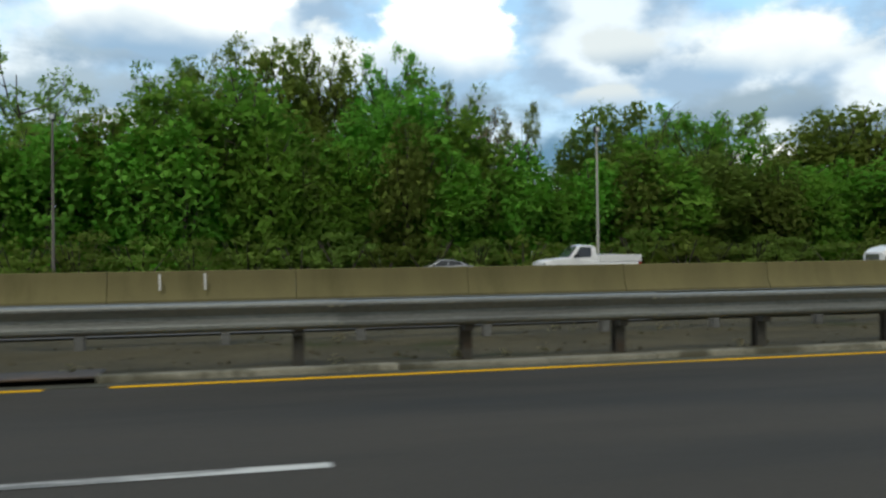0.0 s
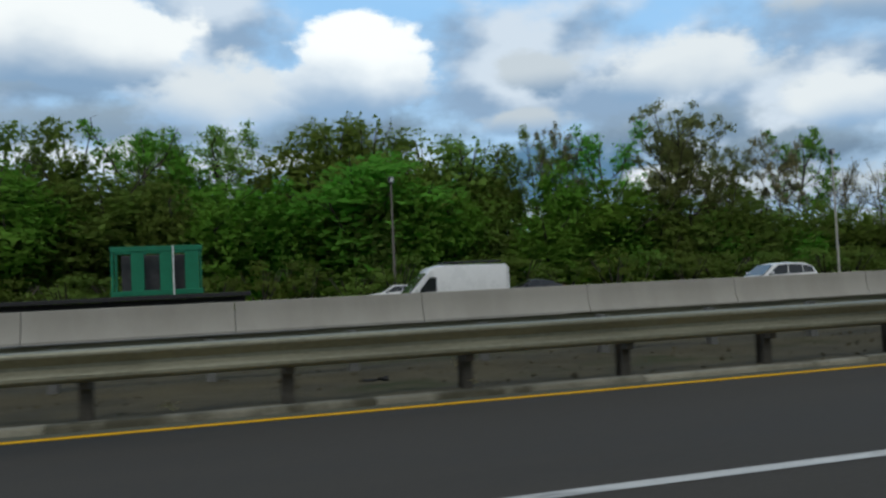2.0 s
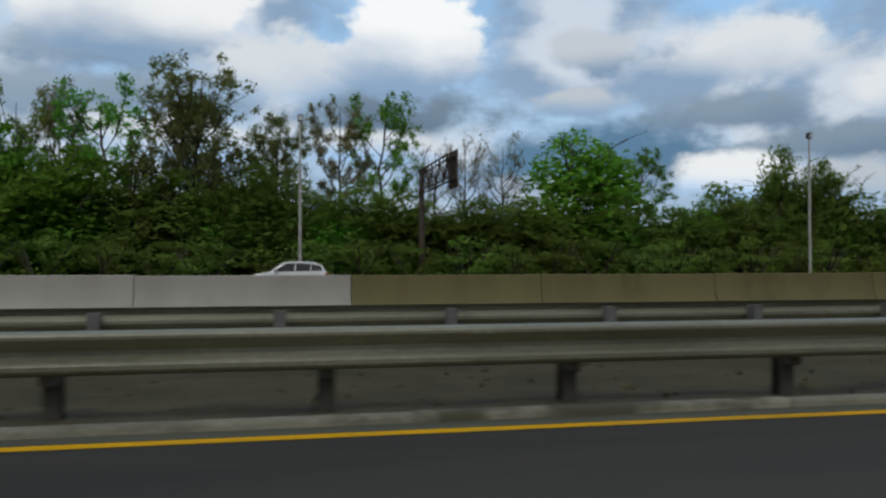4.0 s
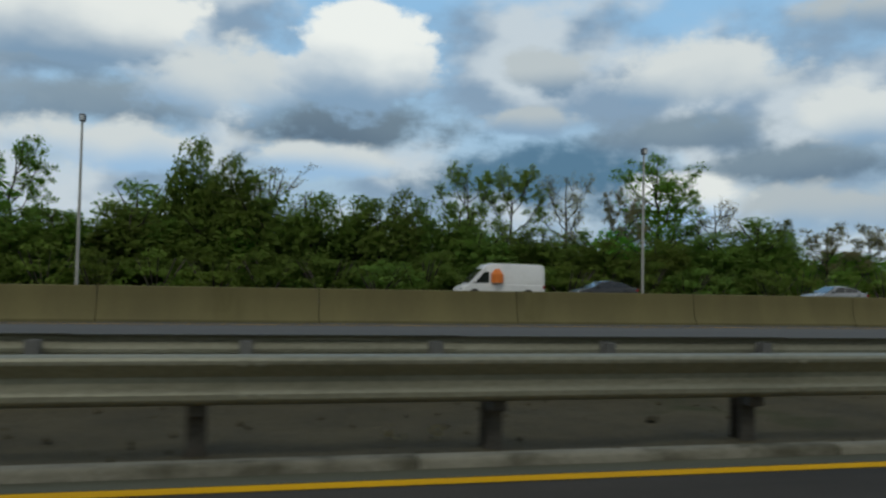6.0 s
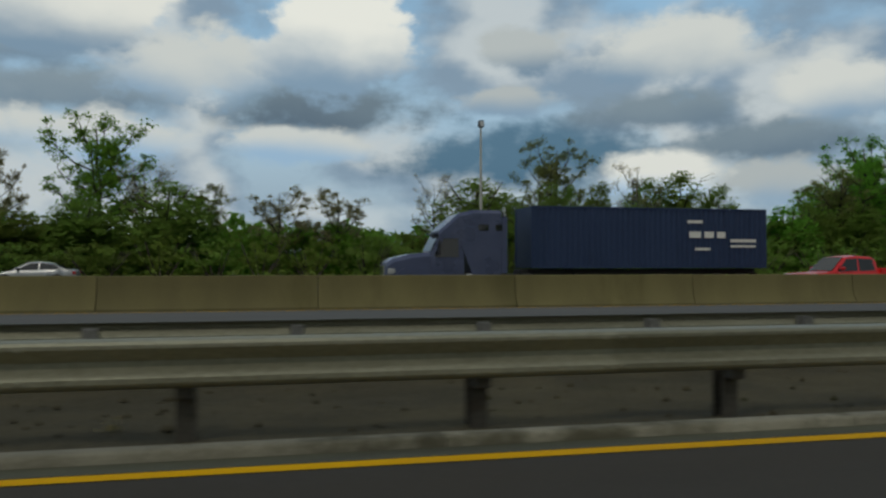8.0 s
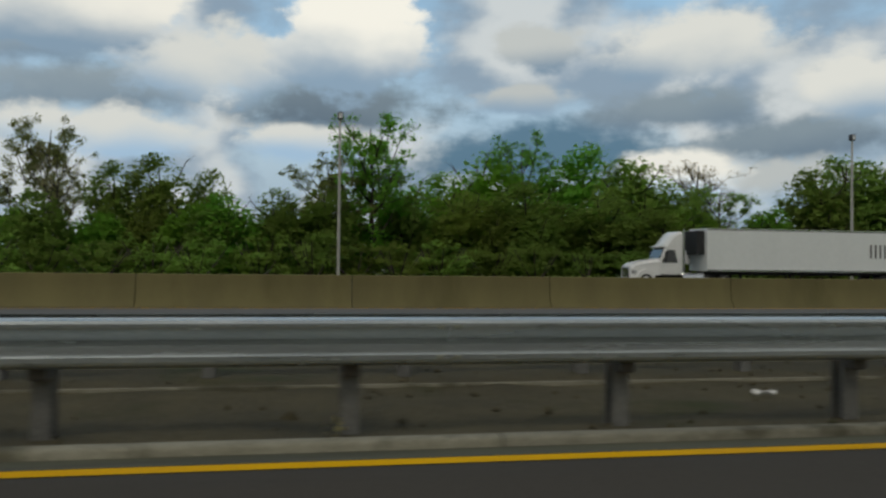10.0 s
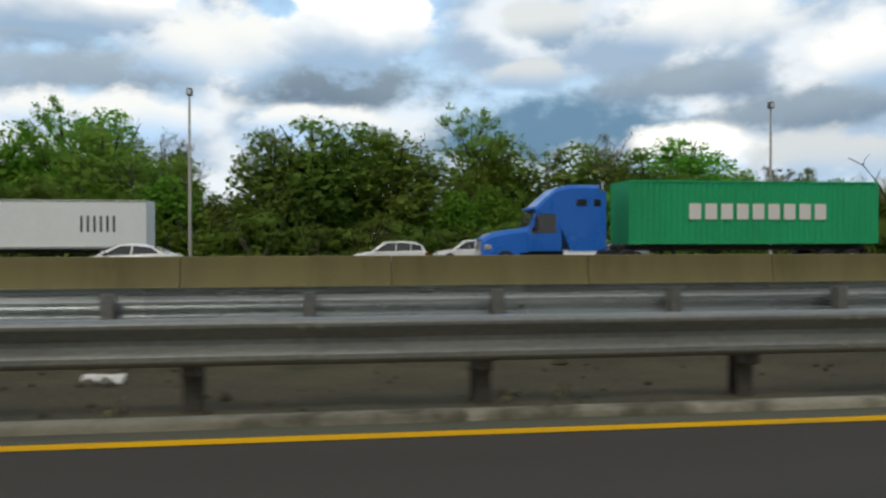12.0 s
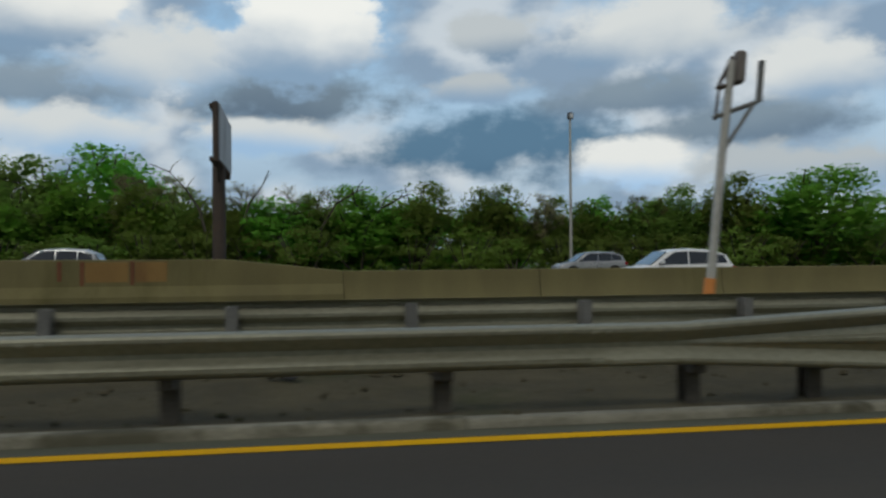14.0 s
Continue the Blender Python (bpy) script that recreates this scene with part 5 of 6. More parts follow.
def road_car(kind, name, label, category, x, y, material, z=-0.3, faces=-1, length=None, rim_mat=RIM, group="traffic on the far carriageway"):
    d = FORMS[kind]
    own = thing(name, label, category, at=(x, y, z), group=group, turn=0.0 if faces > 0 else math.pi)
    if length:
        own.scale = (length / d["l"], 1, 1)
    half, low = d["w"] / 2, d["low"]
    end = d["l"] / 2

    def hw(q):
        e = min(1.0, (end - abs(q)) / 0.55)
        return half * (0.8 + 0.2 * math.sqrt(max(0.0, 1 - (1 - e) ** 2)))

    # lower body
    xs = sorted(set([round(-end + d["l"] * i / 30, 3) for i in range(31)] + [q[0] for q in d["top"]]))
    rings = []
    for q in xs:
        w, zt, zb = hw(q), at(q, d["top"]), low + 0.12 * max(0, (abs(q) - end + 0.5) / 0.5)
        zs = zb + (zt - zb) * 0.62
        o = [(0.0, zb), (w * 0.88, zb), (w * 0.97, zb + 0.1), (w, zs - 0.12), (w * 0.995, zs), (w * 0.965, zt - 0.05), (w * 0.92, zt - 0.008), (w * 0.6, zt + 0.018), (0.0, zt + 0.03)]
        rings.append([(q, yy, zz) for yy, zz in o] + [(q, -yy, zz) for yy, zz in reversed(o[1:-1])])
    part("body", Shape().rings(rings), material, own, smooth=38)
    # cabin
    r0, r1 = d["roof"][0][0], d["roof"][-1][0]
    xs = sorted(set([r0 + (r1 - r0) * i / 26 for i in range(27)] + [q[0] for q in d["roof"]]))

    def side(q, zz):
        b, t = hw(q) * 0.935, half * 0.74
        k = (zz - 1.0) / (d["h"] - 1.0) if d["h"] > 1.5 else (zz - 0.92) / (d["h"] - 0.92)
        if kind == "van":
            t = half * 0.86
        return b + (t - b) * max(0.0, min(1.0, k))

    rings = []
    for q in xs:
        zr = at(q, d["roof"])
        zb = min(at(q, d["top"]) - 0.04, zr - 0.005)
        s1 = side(q, max(zr - 0.09, zb))
        o = [(0.0, zb), (side(q, zb), zb), (s1, max(zr - 0.09, zb + 0.002)), (s1 - 0.05, max(zr - 0.03, zb + 0.003)), (s1 * 0.7, zr + 0.004), (0.0, zr + 0.02)]
        rings.append([(q, yy, zz) for yy, zz in o] + [(q, -yy, zz) for yy, zz in reversed(o[1:-1])])
    part("cabin", Shape().rings(rings), material, own, smooth=38)
    for pts in d["panes"]:
        for sgn in (-1, 1):
            inner = [(q, sgn * (side(q, zz) - 0.004), zz) for q, zz in pts]
            outer = [(q, sgn * (side(q, zz) + 0.009), zz) for q, zz in pts]
            part("side_window", Shape().rings([inner, outer]), GLASS_DARK, own, "dark tinted side window")
    for nm, (lo, hi), out in (("windshield", d["front"], 1), ("rear_window", d["rear"], -1)):
        lift = 0.022 * out
        wl, wh = side(lo[0], lo[1]) - 0.09, side(hi[0], hi[1]) - 0.11
        a = [(lo[0] + lift, -wl, lo[1] + 0.022), (lo[0] + lift, wl, lo[1] + 0.022), (hi[0] + lift, wh, hi[1] + 0.022), (hi[0] + lift, -wh, hi[1] + 0.022)]
        b = [(p - lift * 0.6, q, r - 0.02) for p, q, r in a]
        part(nm, Shape().rings([b, a]), GLASS_DARK, own, "dark sloping glass")
    for sgn in (-1, 1):
        for xw in d["wheels"]:
            n = 18
            arch = [(xw + (d["r"] + 0.075) * math.cos(math.pi * i / n), d["r"] + (d["r"] + 0.075) * math.sin(math.pi * i / n)) for i in range(n + 1)]
            arch = [(xw + d["r"] + 0.075, low)] + arch + [(xw - d["r"] - 0.075, low)]
            w0 = hw(xw)
            part("wheel_arch", Shape().sheet(arch, sgn * (w0 - 0.06), sgn * (w0 + 0.006)), TRIM, own, "black wheel arch")
            wheel(own, xw, sgn * (w0 - 0.075), d["r"], 0.22, sgn, rim_mat)
        zl = at(end - 0.25, d["top"])
        yl = hw(end - 0.12)
        part("headlight", Shape().box(end - 0.42, end - 0.1, min(sgn * (yl - 0.22), sgn * (yl + 0.012)), max(sgn * (yl - 0.22), sgn * (yl + 0.012)), zl - 0.2, zl - 0.06, 0.03), HEAD_LAMP, own, "clear headlight")
        zt = at(-end + 0.1, d["top"])
        yt = hw(-end + 0.14)
        part("tail_light", Shape().box(-end + 0.0, -end + 0.2, min(sgn * (yt - 0.2), sgn * (yt + 0.014)), max(sgn * (yt - 0.2), sgn * (yt + 0.014)), zt - 0.22, zt - 0.05, 0.02), RED_LAMP, own, "red tail light")
        xm, zm = d["front"][0][0] - 0.38, d["front"][0][1] + 0.06
        part("mirror", Shape().box(xm - 0.07, xm + 0.08, min(sgn * (half * 0.94), sgn * (half + 0.2)), max(sgn * (half * 0.94), sgn * (half + 0.2)), zm - 0.02, zm + 0.14, 0.04), material if kind != "pickup" else TRIM, own, "door mirror")
        part("sill", Shape().box(d["wheels"][0] + d["r"] + 0.1, d["wheels"][1] - d["r"] - 0.1, sgn * half * 0.97 - 0.02, sgn * half * 0.97 + 0.02, low - 0.01, low + 0.12, 0.01), TRIM, own, "black sill")
    for e in (-1, 1):
        part("bumper", Shape().box(e * end - 0.09, e * end + 0.05, -hw(e * (end - 0.1)) * 0.96, hw(e * (end - 0.1)) * 0.96, low + 0.1, low + 0.32, 0.05), material if kind in ("suv", "sedan", "van", "crossover") else TRIM, own)
    if kind in ("pickup", "crew"):
        b0, b1 = -2.93, (-0.36 if kind == "pickup" else -1.15)
        for sgn in (-1, 1):
            y0 = sgn * (half - 0.045)
            part("bed_side", Shape().box(b0, b1, y0 - 0.045, y0 + 0.045, 0.98, 1.36, 0.02), material, own)
        part("tailgate", Shape().box(b0 - 0.02, b0 + 0.07, -half + 0.1, half - 0.1, 0.9, 1.35, 0.02), material, own)
    return own


# the grey crossover on the inner carriageway, seen closest
rx = road_car("crossover", "crossover_car", "warm grey metallic crossover car with dark glass on the inner carriageway", "car", 193.27, 12.9, GREY_PAINT, z=0.03, faces=1, length=4.61, group="", rim_mat=SPOKE_RIM)
rx.scale[2] = 0.968
for sgn in (-1, 1):
    y0 = 0.945 * sgn
    part("chrome_strip", Shape().tube([(-0.85, y0, 0.6), (-0.3, y0, 0.49), (1.0, y0, 0.4)], [0.02, 0.024, 0.026], 6), CHROME, rx, "bright curved door strip")
    for hx in (-1.1, 0.05):
        part("door_handle", Shape().box(hx - 0.13, hx + 0.13, min(y0, y0 - 0.03 * sgn), max(y0, y0 - 0.03 * sgn), 1.08, 1.13, 0.012), CHROME, rx, "bright door handle")
    for sx in (-1.28, -0.35, 0.95):
        part("door_gap", Shape().tube([(sx, y0 * 0.992, 0.45), (sx - 0.04, y0 * 1.0, 0.8), (sx, y0 * 0.975, 1.17)], [0.006] * 3, 4), TRIM, rx)
    part("crease", Shape().tube([(-2.0, y0 * 0.985, 1.02), (-0.6, y0 * 0.99, 1.04), (1.3, y0 * 0.985, 0.98)], [0.01, 0.012, 0.008], 5), GREY_PAINT, rx)
    part("window_trim", Shape().tube([(-1.9, 0.85 * sgn, 1.27), (-0.4, 0.868 * sgn, 1.21), (0.85, 0.875 * sgn, 1.18)], [0.012] * 3, 5), CHROME, rx, "bright window line")
    part("roof_rail", Shape().tube([(-1.4, 0.6 * sgn, 1.67), (-0.7, 0.61 * sgn, 1.72), (0.0, 0.6 * sgn, 1.67)], [0.018] * 3, 6), CHROME, rx, "bright roof rail")
    pts = ((-2.22, 1.27), (-2.04, 1.42), (-1.8, 1.52), (-1.6, 1.53), (-1.85, 1.42), (-2.1, 1.27))
    part("rear_pillar", Shape().rings([[(q, sgn * 0.74, zz) for q, zz in pts], [(q, sgn * (0.888 - 0.268 * (zz - 1.0)), zz) for q, zz in pts]]), GLASS_DARK, rx, "black gloss rear pillar")
part("spoiler", Shape().rings([[(q, -0.6, zz), (q, 0.6, zz), (q, 0.6, zz - 0.035), (q, -0.6, zz - 0.035)] for q, zz in ((-2.02, 1.56), (-1.85, 1.6), (-1.6, 1.65))]), GREY_PAINT, rx)
part("grille", Shape().box(2.25, 2.42, -0.5, 0.5, 0.34, 0.72, 0.04), TRIM, rx, "dark spindle grille")
part("lower_cladding", Shape().box(-2.48, -2.08, -0.9, 0.9, 0.3, 0.62, 0.07), TRIM, rx, "black lower rear bumper")
for sgn in (-1, 1):
    part("tail_light", Shape().box(-2.42, -1.98, min(0.8 * sgn, 0.925 * sgn), max(0.8 * sgn, 0.925 * sgn), 1.0, 1.16, 0.05), RED_LAMP, rx, "long red tail light on the side")


def lorry_cab(own, material, sleeper=True, top=3.95, x0=0.0):
    """A bonneted tractor 7 m long; its nose at x0 + 3.5."""
    n = x0 + 3.5
    hood = []
    for x, w, zb, zt in ((n - 2.1, 1.0, 0.9, 1.98), (n - 1.2, 0.98, 0.85, 1.9), (n - 0.4, 0.93, 0.75, 1.72), (n - 0.05, 0.85, 0.7, 1.5), (n, 0.78, 0.72, 1.35)):
        hood.append([(x, -w, zb), (x, -w, zt - 0.18), (x, -w * 0.8, zt), (x, w * 0.8, zt), (x, w, zt - 0.18), (x, w, zb)])
    part("bonnet", Shape().rings(hood), material, own, smooth=35)
    part("grille", Shape().box(n - 0.02, n + 0.03, -0.55, 0.55, 0.75, 1.4, 0.02), CHROME, own, "bright grille")
    part("front_bumper", Shape().box(n - 0.35, n + 0.16, -1.2, 1.2, 0.38, 0.72, 0.06), CHROME, own, "bright bumper")
    cab = []
    for x, zt in ((n - 3.55, 2.95), (n - 2.75, 2.92), (n - 2.45, 2.78), (n - 2.02, 1.98)):
        cab.append([(x, -1.02, 0.95), (x, -1.05, 1.6), (x, -0.95, zt - 0.12), (x, -0.8, zt), (x, 0.8, zt), (x, 0.95, zt - 0.12), (x, 1.05, 1.6), (x, 1.02, 0.95)])
    part("cab", Shape().rings(cab), material, own, smooth=35)
    back = n - (5.3 if sleeper else 3.58)
    slp = []
    for x, zt in (((back, top), (n - 3.95, top), (n - 3.3, top - 0.18), (n - 2.4, 2.93)) if sleeper else ((back, top), (n - 3.4, top), (n - 3.1, top - 0.2), (n - 2.45, 2.9))):
        w = 1.1 if x < n - 3.35 else 1.02
        zb = 0.95 if x < n - 3.35 else 2.6
        slp.append([(x, -w, zb), (x, -w, zt - 0.15), (x, -w * 0.85, zt), (x, w * 0.85, zt), (x, w, zt - 0.15), (x, w, zb)])
    part("sleeper" if sleeper else "roof_fairing", Shape().rings(slp), material, own, smooth=35)
    for sgn in (-1, 1):
        pts = [(n - 3.3, 1.75), (n - 3.3, 2.6), (n - 2.65, 2.62), (n - 2.2, 1.9), (n - 2.2, 1.75)]
        part("side_window", Shape().rings([[(x, sgn * (1.045 - 0.08 * (z - 1.6)), z) for x, z in pts], [(x, sgn * (1.07 - 0.08 * (z - 1.6)), z) for x, z in pts]]), GLASS_DARK, own, "dark side window")
        if sleeper:
            part("sleeper_window", Shape().box(n - 4.7, n - 4.2, sgn * 1.09 - 0.03, sgn * 1.09 + 0.03, 2.95, 3.25, 0.03), GLASS_DARK, own, "small dark sleeper window")
            part("sleeper_window", Shape().box(n - 5.35, n - 5.0, sgn * 1.09 - 0.03, sgn * 1.09 + 0.03, 2.95, 3.25, 0.03), GLASS_DARK, own, "small dark sleeper window")
        part("mirror", Shape().box(n - 2.4, n - 2.3, min(sgn * 1.12, sgn * 1.38), max(sgn * 1.12, sgn * 1.38), 1.85, 2.5, 0.03), TRIM, own, "tall black mirror")
        part("fuel_tank", Shape().tube([(n - 5.2, sgn * 0.85, 0.75), (n - 3.6, sgn * 0.85, 0.75)], [0.32, 0.32], 16), CHROME, own, "bright fuel tank")
        part("headlight", Shape().box(n - 0.45, n - 0.08, min(sgn * 0.7, sgn * 0.94), max(sgn * 0.7, sgn * 0.94), 1.0, 1.25, 0.04), HEAD_LAMP, own, "clear headlight")
        part("mudguard", Shape().sheet([(n - 1.0 + 0.68 * math.cos(math.pi * i / 12), 0.6 + 0.68 * math.sin(math.pi * i / 12)) for i in range(13)], sgn * 0.8, sgn * 1.12), material, own)
        wheel(own, n - 1.0, sgn * 1.0, 0.5, 0.28, sgn, RIM, True)
        for xr in (n - 6.6, n - 5.4):
            wheel(own, xr, sgn * 0.92, 0.5, 0.5, sgn, RIM, True)
        if sleeper:
            part("air_scoop", Shape().box(back - 0.3, back, sgn * 1.06 - 0.02, sgn * 1.06 + 0.02, 1.0, top - 0.3, 0.02), material, own)
    part("windshield", Shape().rings([[(n - 2.08, -0.85, 2.02), (n - 2.08, 0.85, 2.02), (n - 2.44, 0.8, 2.74), (n - 2.44, -0.8, 2.74)], [(n - 2.03, -0.85, 2.05), (n - 2.03, 0.85, 2.05), (n - 2.39, 0.8, 2.77), (n - 2.39, -0.8, 2.77)]]), GLASS_DARK, own, "dark sloping windshield")
    part("visor", Shape().box(n - 2.5, n - 2.2, -0.9, 0.9, 2.78, 2.86, 0.02), material, own)
    part("chassis", Shape().box(n - 7.2, n - 0.5, -0.42, 0.42, 0.7, 0.98, 0.02), TRIM, own, "dark chassis rails")
    part("exhaust_stack", Shape().tube([(back - 0.2, 0.9, 1.0), (back - 0.2, 0.9, top + 0.15)], [0.075, 0.075], 10), CHROME, own, "bright exhaust stack")


def running_gear(own, rear, length, deck):
    part("frame", Shape().box(rear + 0.2, rear + length - 0.2, -0.5, 0.5, deck - 0.28, deck - 0.02, 0.02), TRIM, own, "dark trailer frame")
    for sgn in (-1, 1):
        for xr in (rear + 1.3, rear + 2.55):
            wheel(own, xr, sgn * 0.95, 0.5, 0.5, sgn, RIM, True)
        part("landing_leg", Shape().box(rear + length - 2.9, rear + length - 2.75, sgn * 0.7 - 0.08, sgn * 0.7 + 0.08, 0.25, deck - 0.1, 0.01), TRIM, own)
        part("mud_flap", Shape().box(rear + 0.55, rear + 0.58, sgn * 0.95 - 0.3, sgn * 0.95 + 0.3, 0.25, 1.0), RUBBER, own)
    part("rear_bumper", Shape().box(rear + 0.05, rear + 0.15, -1.1, 1.1, 0.5, 0.62, 0.01), TRIM, own)


def container(own, x0, x1, z0, z1, half, material, depth=0.036, pitch=0.28):
    """A steel container: core, two walls with pressed folds, rails and corner posts."""
    core = part("container", Shape().box(x0 + 0.03, x1 - 0.03, -half + 0.08, half - 0.08, z0 + 0.02, z1 - 0.02), material, own, "ribbed steel container")
    for sgn in (-1, 1):
        line = []
        x = x0 + 0.12
        while x < x1 - 0.12 - pitch:
            line += [(x, 0.0), (x + pitch * 0.3, 0.0), (x + pitch * 0.5, -depth), (x + pitch * 0.8, -depth)]
            x += pitch
        line.append((x1 - 0.12, 0.0))
        a = [(q, sgn * (half - 0.02 + d), z0 + 0.1) for q, d in line]
        b = [(q, sgn * (half - 0.02 + d), z1 - 0.08) for q, d in line]
        n = len(line)
        part("side_wall", Shape().add(a + b, [(i, i + 1, n + i + 1, n + i) for i in range(n - 1)]), material, core)
        y0, y1 = sorted((sgn * half, sgn * (half - 0.1)))
        part("bottom_rail", Shape().box(x0, x1, y0, y1, z0, z0 + 0.12, 0.01), material, core)
        part("top_rail", Shape().box(x0, x1, y0, y1, z1 - 0.1, z1, 0.01), material, core)
        for xe in (x0, x1 - 0.14):
            part("corner_post", Shape().box(xe, xe + 0.14, min(sgn * half, sgn * (half - 0.14)) , max(sgn * half, sgn * (half - 0.14)), z0 + 0.121, z1 - 0.101, 0.01), material, core)


def container_lorry(label, paint_mat, box_mat, nose, y, box0, box1, z=-0.2, marks="wide", group="lorries on the far carriageway"):
    """Heads towards smaller x: its own x axis points that way, from the middle of the box."""
    mid = (box0 + box1) / 2
    own = thing("container_lorry", label, "lorry", at=(mid, y, z), group=group, turn=math.pi)
    h = (box1 - box0) / 2
    lorry_cab(own, paint_mat, True, 3.9, x0=(mid - nose) - 3.5)
    running_gear(own, -h, 2 * h + 0.5, 1.22)
    container(own, -h, h, 1.24, 4.12, 1.22, box_mat)
    for sgn in (-1, 1):
        for yr in (0.4, 0.8):
            part("door_rod", Shape().bar((-h - 0.02, sgn * yr, 1.3), (-h - 0.02, sgn * yr, 4.05), 0.025), CHROME, own)
        side = sgn * 1.226
        if marks == "wide":
            step = 0.765
            for i in range(9):
                cx = sgn * (-0.05 - (i - 4) * step)
                b0 = cx - 0.32
                part("mark_bar", Shape().box(b0, b0 + 0.56, side - 0.006, side + 0.006, 2.36, 3.08), MARK_WHITE, own, "white block of the container's marking")
        else:
            for cx, w, zz, hh in ((-2.2, 0.62, 2.7, 0.3), (-2.95, 0.5, 2.7, 0.3), (-3.6, 0.45, 2.7, 0.3), (-4.8, 1.4, 2.5, 0.14), (-4.8, 1.4, 2.25, 0.1), (-2.6, 0.8, 2.1, 0.12), (-2.2, 0.8, 3.4, 0.14)):
                part("mark_bar", Shape().box(-cx * sgn - w / 2 if sgn < 0 else cx - w / 2, -cx * sgn + w / 2 if sgn < 0 else cx + w / 2, side - 0.006, side + 0.006, zz, zz + hh), MARK_WHITE, own, "white bar of the container's marking")
    return own


# box lorry with a white trailer
bl = thing("box_lorry", "white bonneted lorry with a long plain white box trailer", "lorry", at=(310.25, 48.2, -0.42), group="lorries on the far carriageway", turn=math.pi)
lorry_cab(bl, WHITE_PAINT, False, 3.85, x0=9.85)
running_gear(bl, -8.07, 16.15, 1.2)
s = Shape().box(-8.07, 8.07, -1.29, 1.29, 1.2, 4.1, 0.03)
part("box", s, BOX_WHITE, bl, "white ribbed trailer box")
for sgn in (-1, 1):
    part("lower_rail", Shape().box(-8.07, 8.07, sgn * 1.3 - 0.02, sgn * 1.3 + 0.02, 1.18, 1.32, 0.008), CHROME, bl, "bright lower side rail")
    part("upper_rail", Shape().box(-8.07, 8.07, sgn * 1.295 - 0.015, sgn * 1.295 + 0.015, 3.98, 4.11, 0.008), CHROME, bl, "bright upper side rail")
    for i, (w, zz, hh) in enumerate(((0.13, 2.2, 0.95), (0.13, 2.2, 0.95), (0.13, 2.2, 0.95), (0.13, 2.2, 0.95), (0.13, 2.2, 0.95), (0.13, 2.2, 0.95))):
        xx = -4.35 - i * 0.37 if sgn > 0 else 4.35 - 0.0 - i * 0.37 - 8.7
        part("mark_bar", Shape().box(xx - w / 2, xx + w / 2, sgn * 1.304 - 0.004, sgn * 1.304 + 0.004, zz, zz + hh), MARK_DARK, bl, "dark bar of the trailer's marking")
    part("marker_light", Shape().box(-8.11, -8.06, sgn * 1.0 - 0.1, sgn * 1.0 + 0.1, 1.0, 1.14, 0.01), RED_LAMP, bl, "red tail light")
part("cooling_unit", Shape().box(8.07, 8.62, -0.95, 0.95, 2.3, 3.95, 0.06), TRIM, bl, "dark cooling unit on the trailer's front")
part("unit_cowl", Shape().box(8.2, 8.66, -0.97, -0.6, 1.65, 2.6, 0.05), WHITE_PAINT, bl, "white cowl of the cooling unit")

container_lorry("bright blue bonneted lorry carrying a long green container", BLUE_PAINT, BOX_GREEN, 335.7, 31.6, 342.3, 354.5, z=-0.22)
container_lorry("dark blue bonneted lorry carrying a long navy container", BLUE_GREY_PAINT, BOX_BLUE, 225.6, 32.3, 232.3, 244.5, z=-0.3, marks="few")

# flatbed lorry with a green machine frame
fb = thing("flatbed_lorry", "white bonneted lorry with a long flatbed trailer carrying a green frame", "lorry", at=(49.3, 32.8, -0.28), group="lorries on the far carriageway", turn=math.pi)
lorry_cab(fb, WHITE_PAINT, True, 3.55, x0=10.2)
running_gear(fb, -8.1, 14.9, 1.3)
part("deck", Shape().box(-8.1, 6.8, -1.28, 1.28, 1.3, 1.5, 0.02), TRIM, fb, "dark flat deck")
part("headboard", Shape().box(6.65, 6.8, -1.2, 1.2, 1.5, 2.75, 0.02), SILVER_PAINT, fb, "metal headboard")
lf = thing("green_frame_load", "green painted open steel frame load on the flatbed", "load", at=(53.3, 32.8, 1.224), turn=math.pi)
lf.scale = (0.78, 1, 0.93)
for sx, half in ((2.45, 0.08), (1.07, 0.36), (-0.51, 0.36), (-1.95, 0.4)):
    for sgn in (-1, 1):
        part("upright", Shape().box(sx - half, sx + half, sgn * 1.05 - 0.06, sgn * 1.05 + 0.06, 0.2, 2.2, 0.02), GREEN_STEEL, lf)
for z0 in (0.0, 2.15):
    for sgn in (-1, 1):
        part("ring_beam", Shape().box(-2.55, 2.55, sgn * 1.05 - 0.1, sgn * 1.05 + 0.1, z0, z0 + 0.26, 0.02), GREEN_STEEL, lf)
part("end_plate", Shape().box(-2.5, -2.4, -1.0, 1.0, 0.2, 2.2, 0.01), GREEN_STEEL, lf)
# plain dark block behind the frame's openings
part("inner_block", Shape().box(-2.2, 2.0, -0.5, 0.5, 0.0, 2.0, 0.03), DARK_METAL, lf, "dark block inside the frame")
part("strap", Shape().box(-0.95, -0.87, 1.16, 1.18, -0.1, 2.42), BOX_WHITE, lf, "pale tie-down strap")

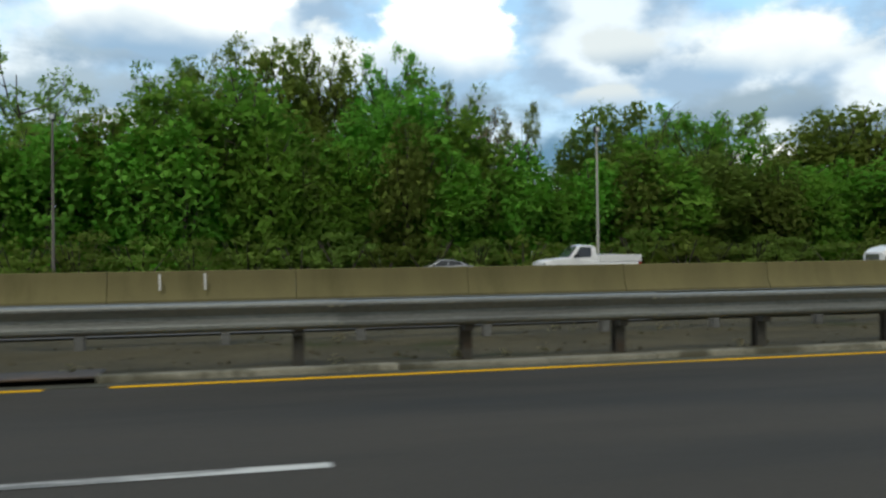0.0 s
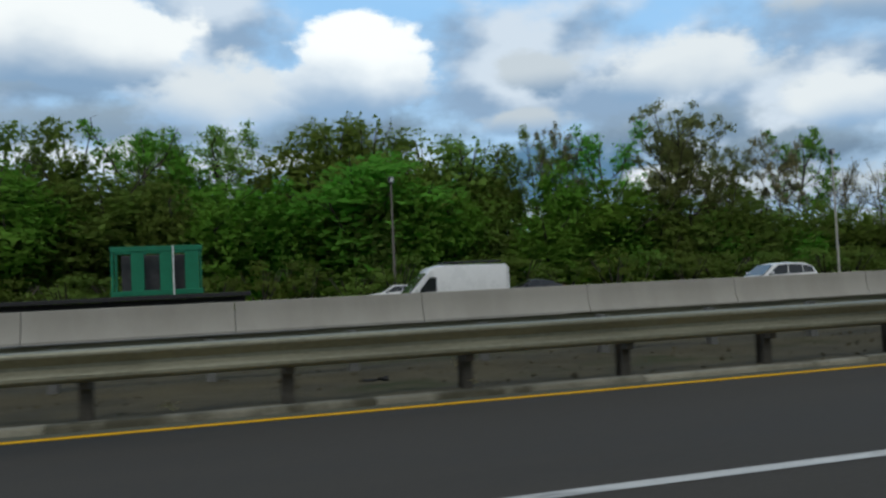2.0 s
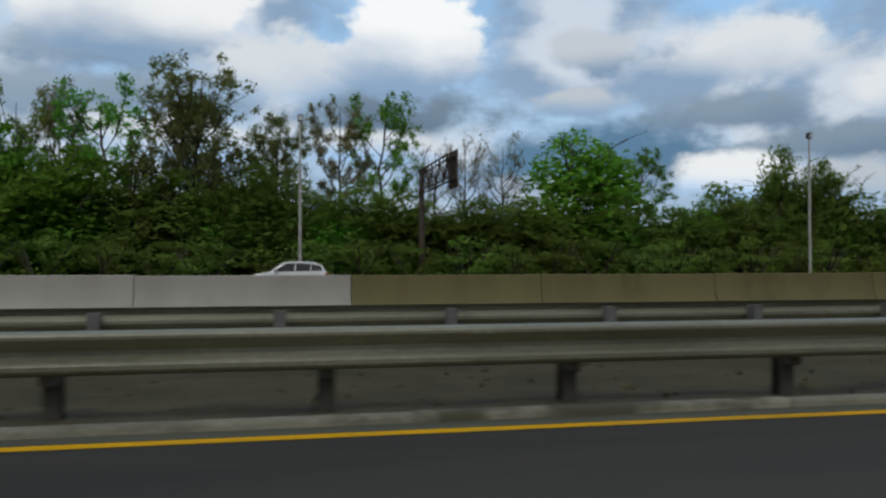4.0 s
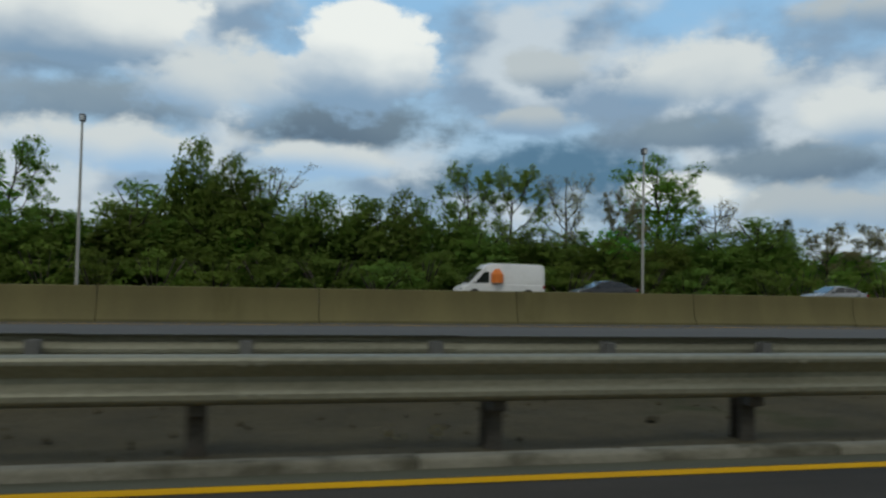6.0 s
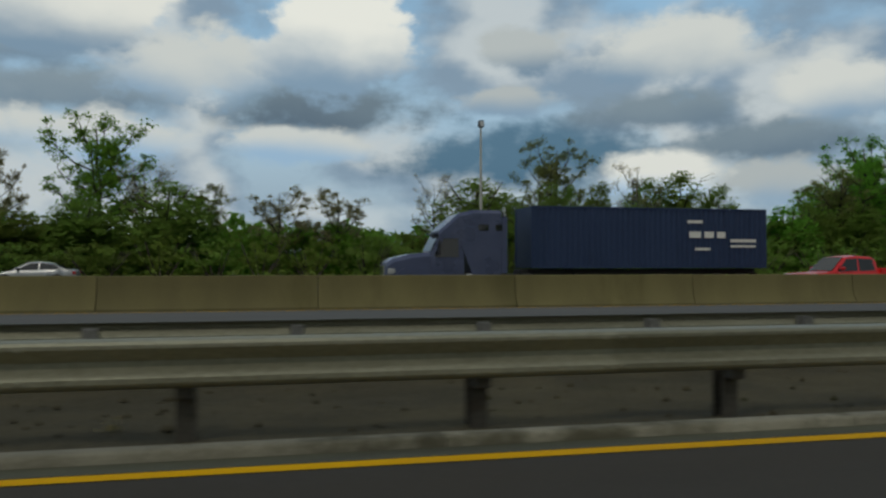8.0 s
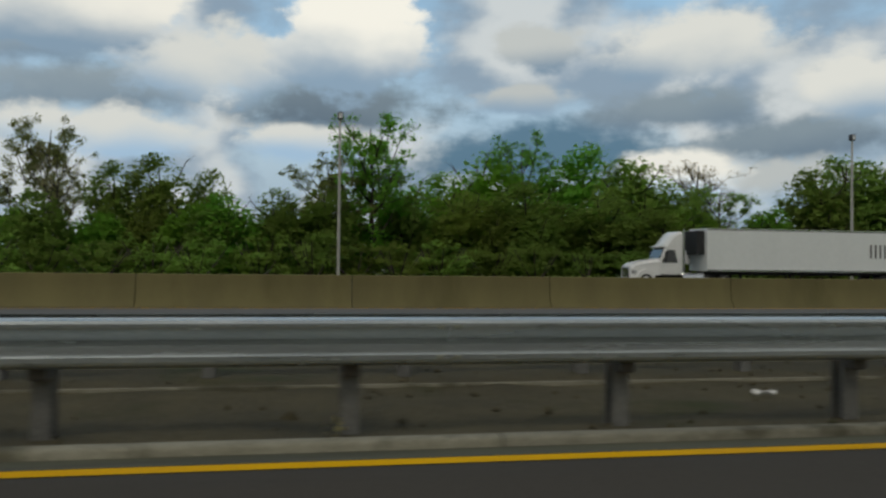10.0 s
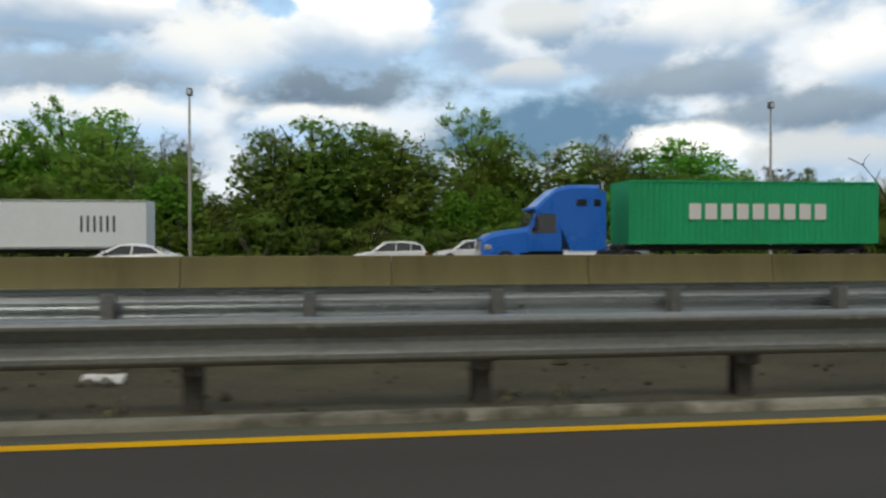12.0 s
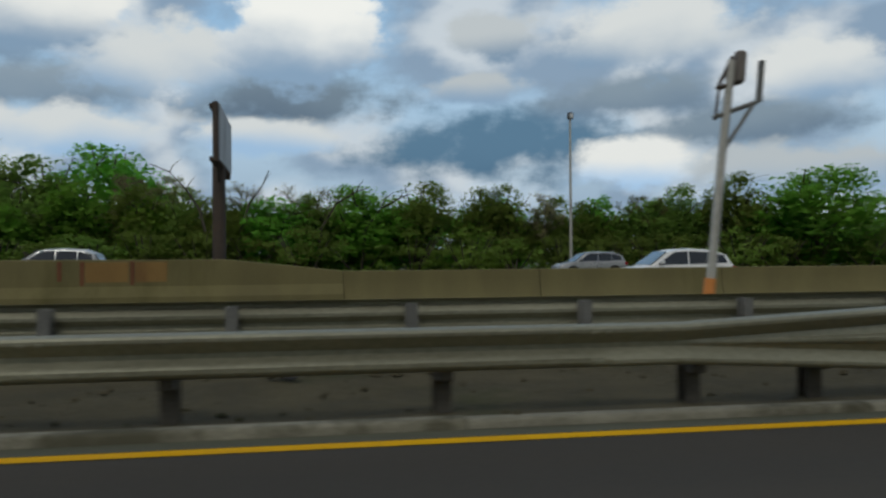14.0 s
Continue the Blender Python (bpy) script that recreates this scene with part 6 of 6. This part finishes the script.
road_car("pickup", "pickup_truck", "white single-cab pickup truck with a long bed", "pickup", 18.3, 34.25, WHITE_PAINT, -0.08, length=5.8)
road_car("crew", "pickup_truck", "silver crew-cab pickup truck with a short bed", "pickup", 35.2, 27.5, SILVER_PAINT, -0.24)
road_car("suv", "sport_utility_car", "silver grey sport utility car", "car", 25.6, 49.0, SILVER_PAINT, -0.3)
road_car("sedan", "sedan_car", "grey sedan car low behind the barrier", "car", 13.8, 50.5, SILVER_PAINT, -0.32)
v1 = road_car("van", "cargo_van", "white cargo van with a rack on its roof", "van", 67.3, 32.3, WHITE_PAINT, -0.42)
for sgn in (-1, 1):
    part("rack_rail", Shape().bar((-2.6, sgn * 0.75, 2.62), (0.4, sgn * 0.75, 2.62), 0.03), TRIM, v1)
for k in range(4):
    part("rack_bar", Shape().bar((-2.5 + k * 0.9, -0.8, 2.6), (-2.5 + k * 0.9, 0.8, 2.6), 0.028).bar((-2.5 + k * 0.9, -0.72, 2.45), (-2.5 + k * 0.9, -0.72, 2.6), 0.02), TRIM, v1)
road_car("sedan", "sedan_car", "white sedan car with dark windows", "car", 68.5, 49.5, WHITE_PAINT, -0.25)
road_car("sedan", "sedan_car", "dark grey sedan car", "car", 79.4, 50.5, DARK_PAINT, -0.28)
road_car("suv", "sport_utility_car", "white sport utility car with red tail lights", "car", 84.95, 29.95, WHITE_PAINT, -0.24)
road_car("suv", "sport_utility_car", "white sport utility car with dark windows", "car", 111.3, 46.5, WHITE_PAINT, -0.42)
v2 = road_car("van", "cargo_van", "white high cargo van with an orange mark on its side", "van", 181.7, 48.7, WHITE_PAINT, -0.14)
for sgn in (-1, 1):
    part("side_mark", Shape().tube([(-0.3 * sgn if sgn < 0 else 0.4, sgn * 0.985, 1.2), (-0.3 * sgn if sgn < 0 else 0.4, sgn * 0.975, 1.75), (-0.3 * sgn if sgn < 0 else 0.4, sgn * 0.955, 2.1)], [0.42, 0.42, 0.16], 12), MARK_ORANGE, v2, "orange mark")
road_car("sedan", "sedan_car", "charcoal sedan car low behind the barrier", "car", 190.1, 50.5, DARK_PAINT, -0.1)
road_car("sedan", "sedan_car", "silver blue sedan car with dark windows", "car", 207.5, 48.3, SILVER_PAINT, -0.17)
road_car("crew", "pickup_truck", "bright red pickup truck with a flat bed cover", "pickup", 246.6, 28.2, RED_PAINT, -0.4, rim_mat=RIM)
road_car("suv", "sport_utility_car", "black sport utility car with red tail lights", "car", 308.8, 31.4, DARK_PAINT, -0.32)
road_car("suv", "sport_utility_car", "white sport utility car beyond the barrier", "car", 338.5, 50.4, WHITE_PAINT, -0.42)
road_car("sedan", "sedan_car", "white sedan car with dark windows", "car", 320.1, 33.4, WHITE_PAINT, -0.35)
road_car("suv", "sport_utility_car", "white compact sport utility car", "car", 332.9, 47.0, WHITE_PAINT, -0.5)
road_car("suv", "sport_utility_car", "blue grey sport utility car", "car", 341.7, 48.0, BLUE_GREY_PAINT, -0.42)
road_car("sedan", "sedan_car", "silver sedan car with bright roof edge", "car", 348.8, 50.6, SILVER_PAINT, -0.28)
road_car("suv", "hatchback_car", "grey hatchback car with dark windows", "car", 339.2, 50.6, SILVER_PAINT, -0.36, length=4.4)
road_car("suv", "sport_utility_car", "white sport utility car near the barrier", "car", 398.55, 26.05, WHITE_PAINT, -0.33)
road_car("suv", "sport_utility_car", "silver sport utility car with a bright roof", "car", 402.6, 47.0, SILVER_PAINT, -0.36)
road_car("suv", "sport_utility_car", "silver sport utility car with roof rails", "car", 372.7, 34.8, SILVER_PAINT, -0.1)
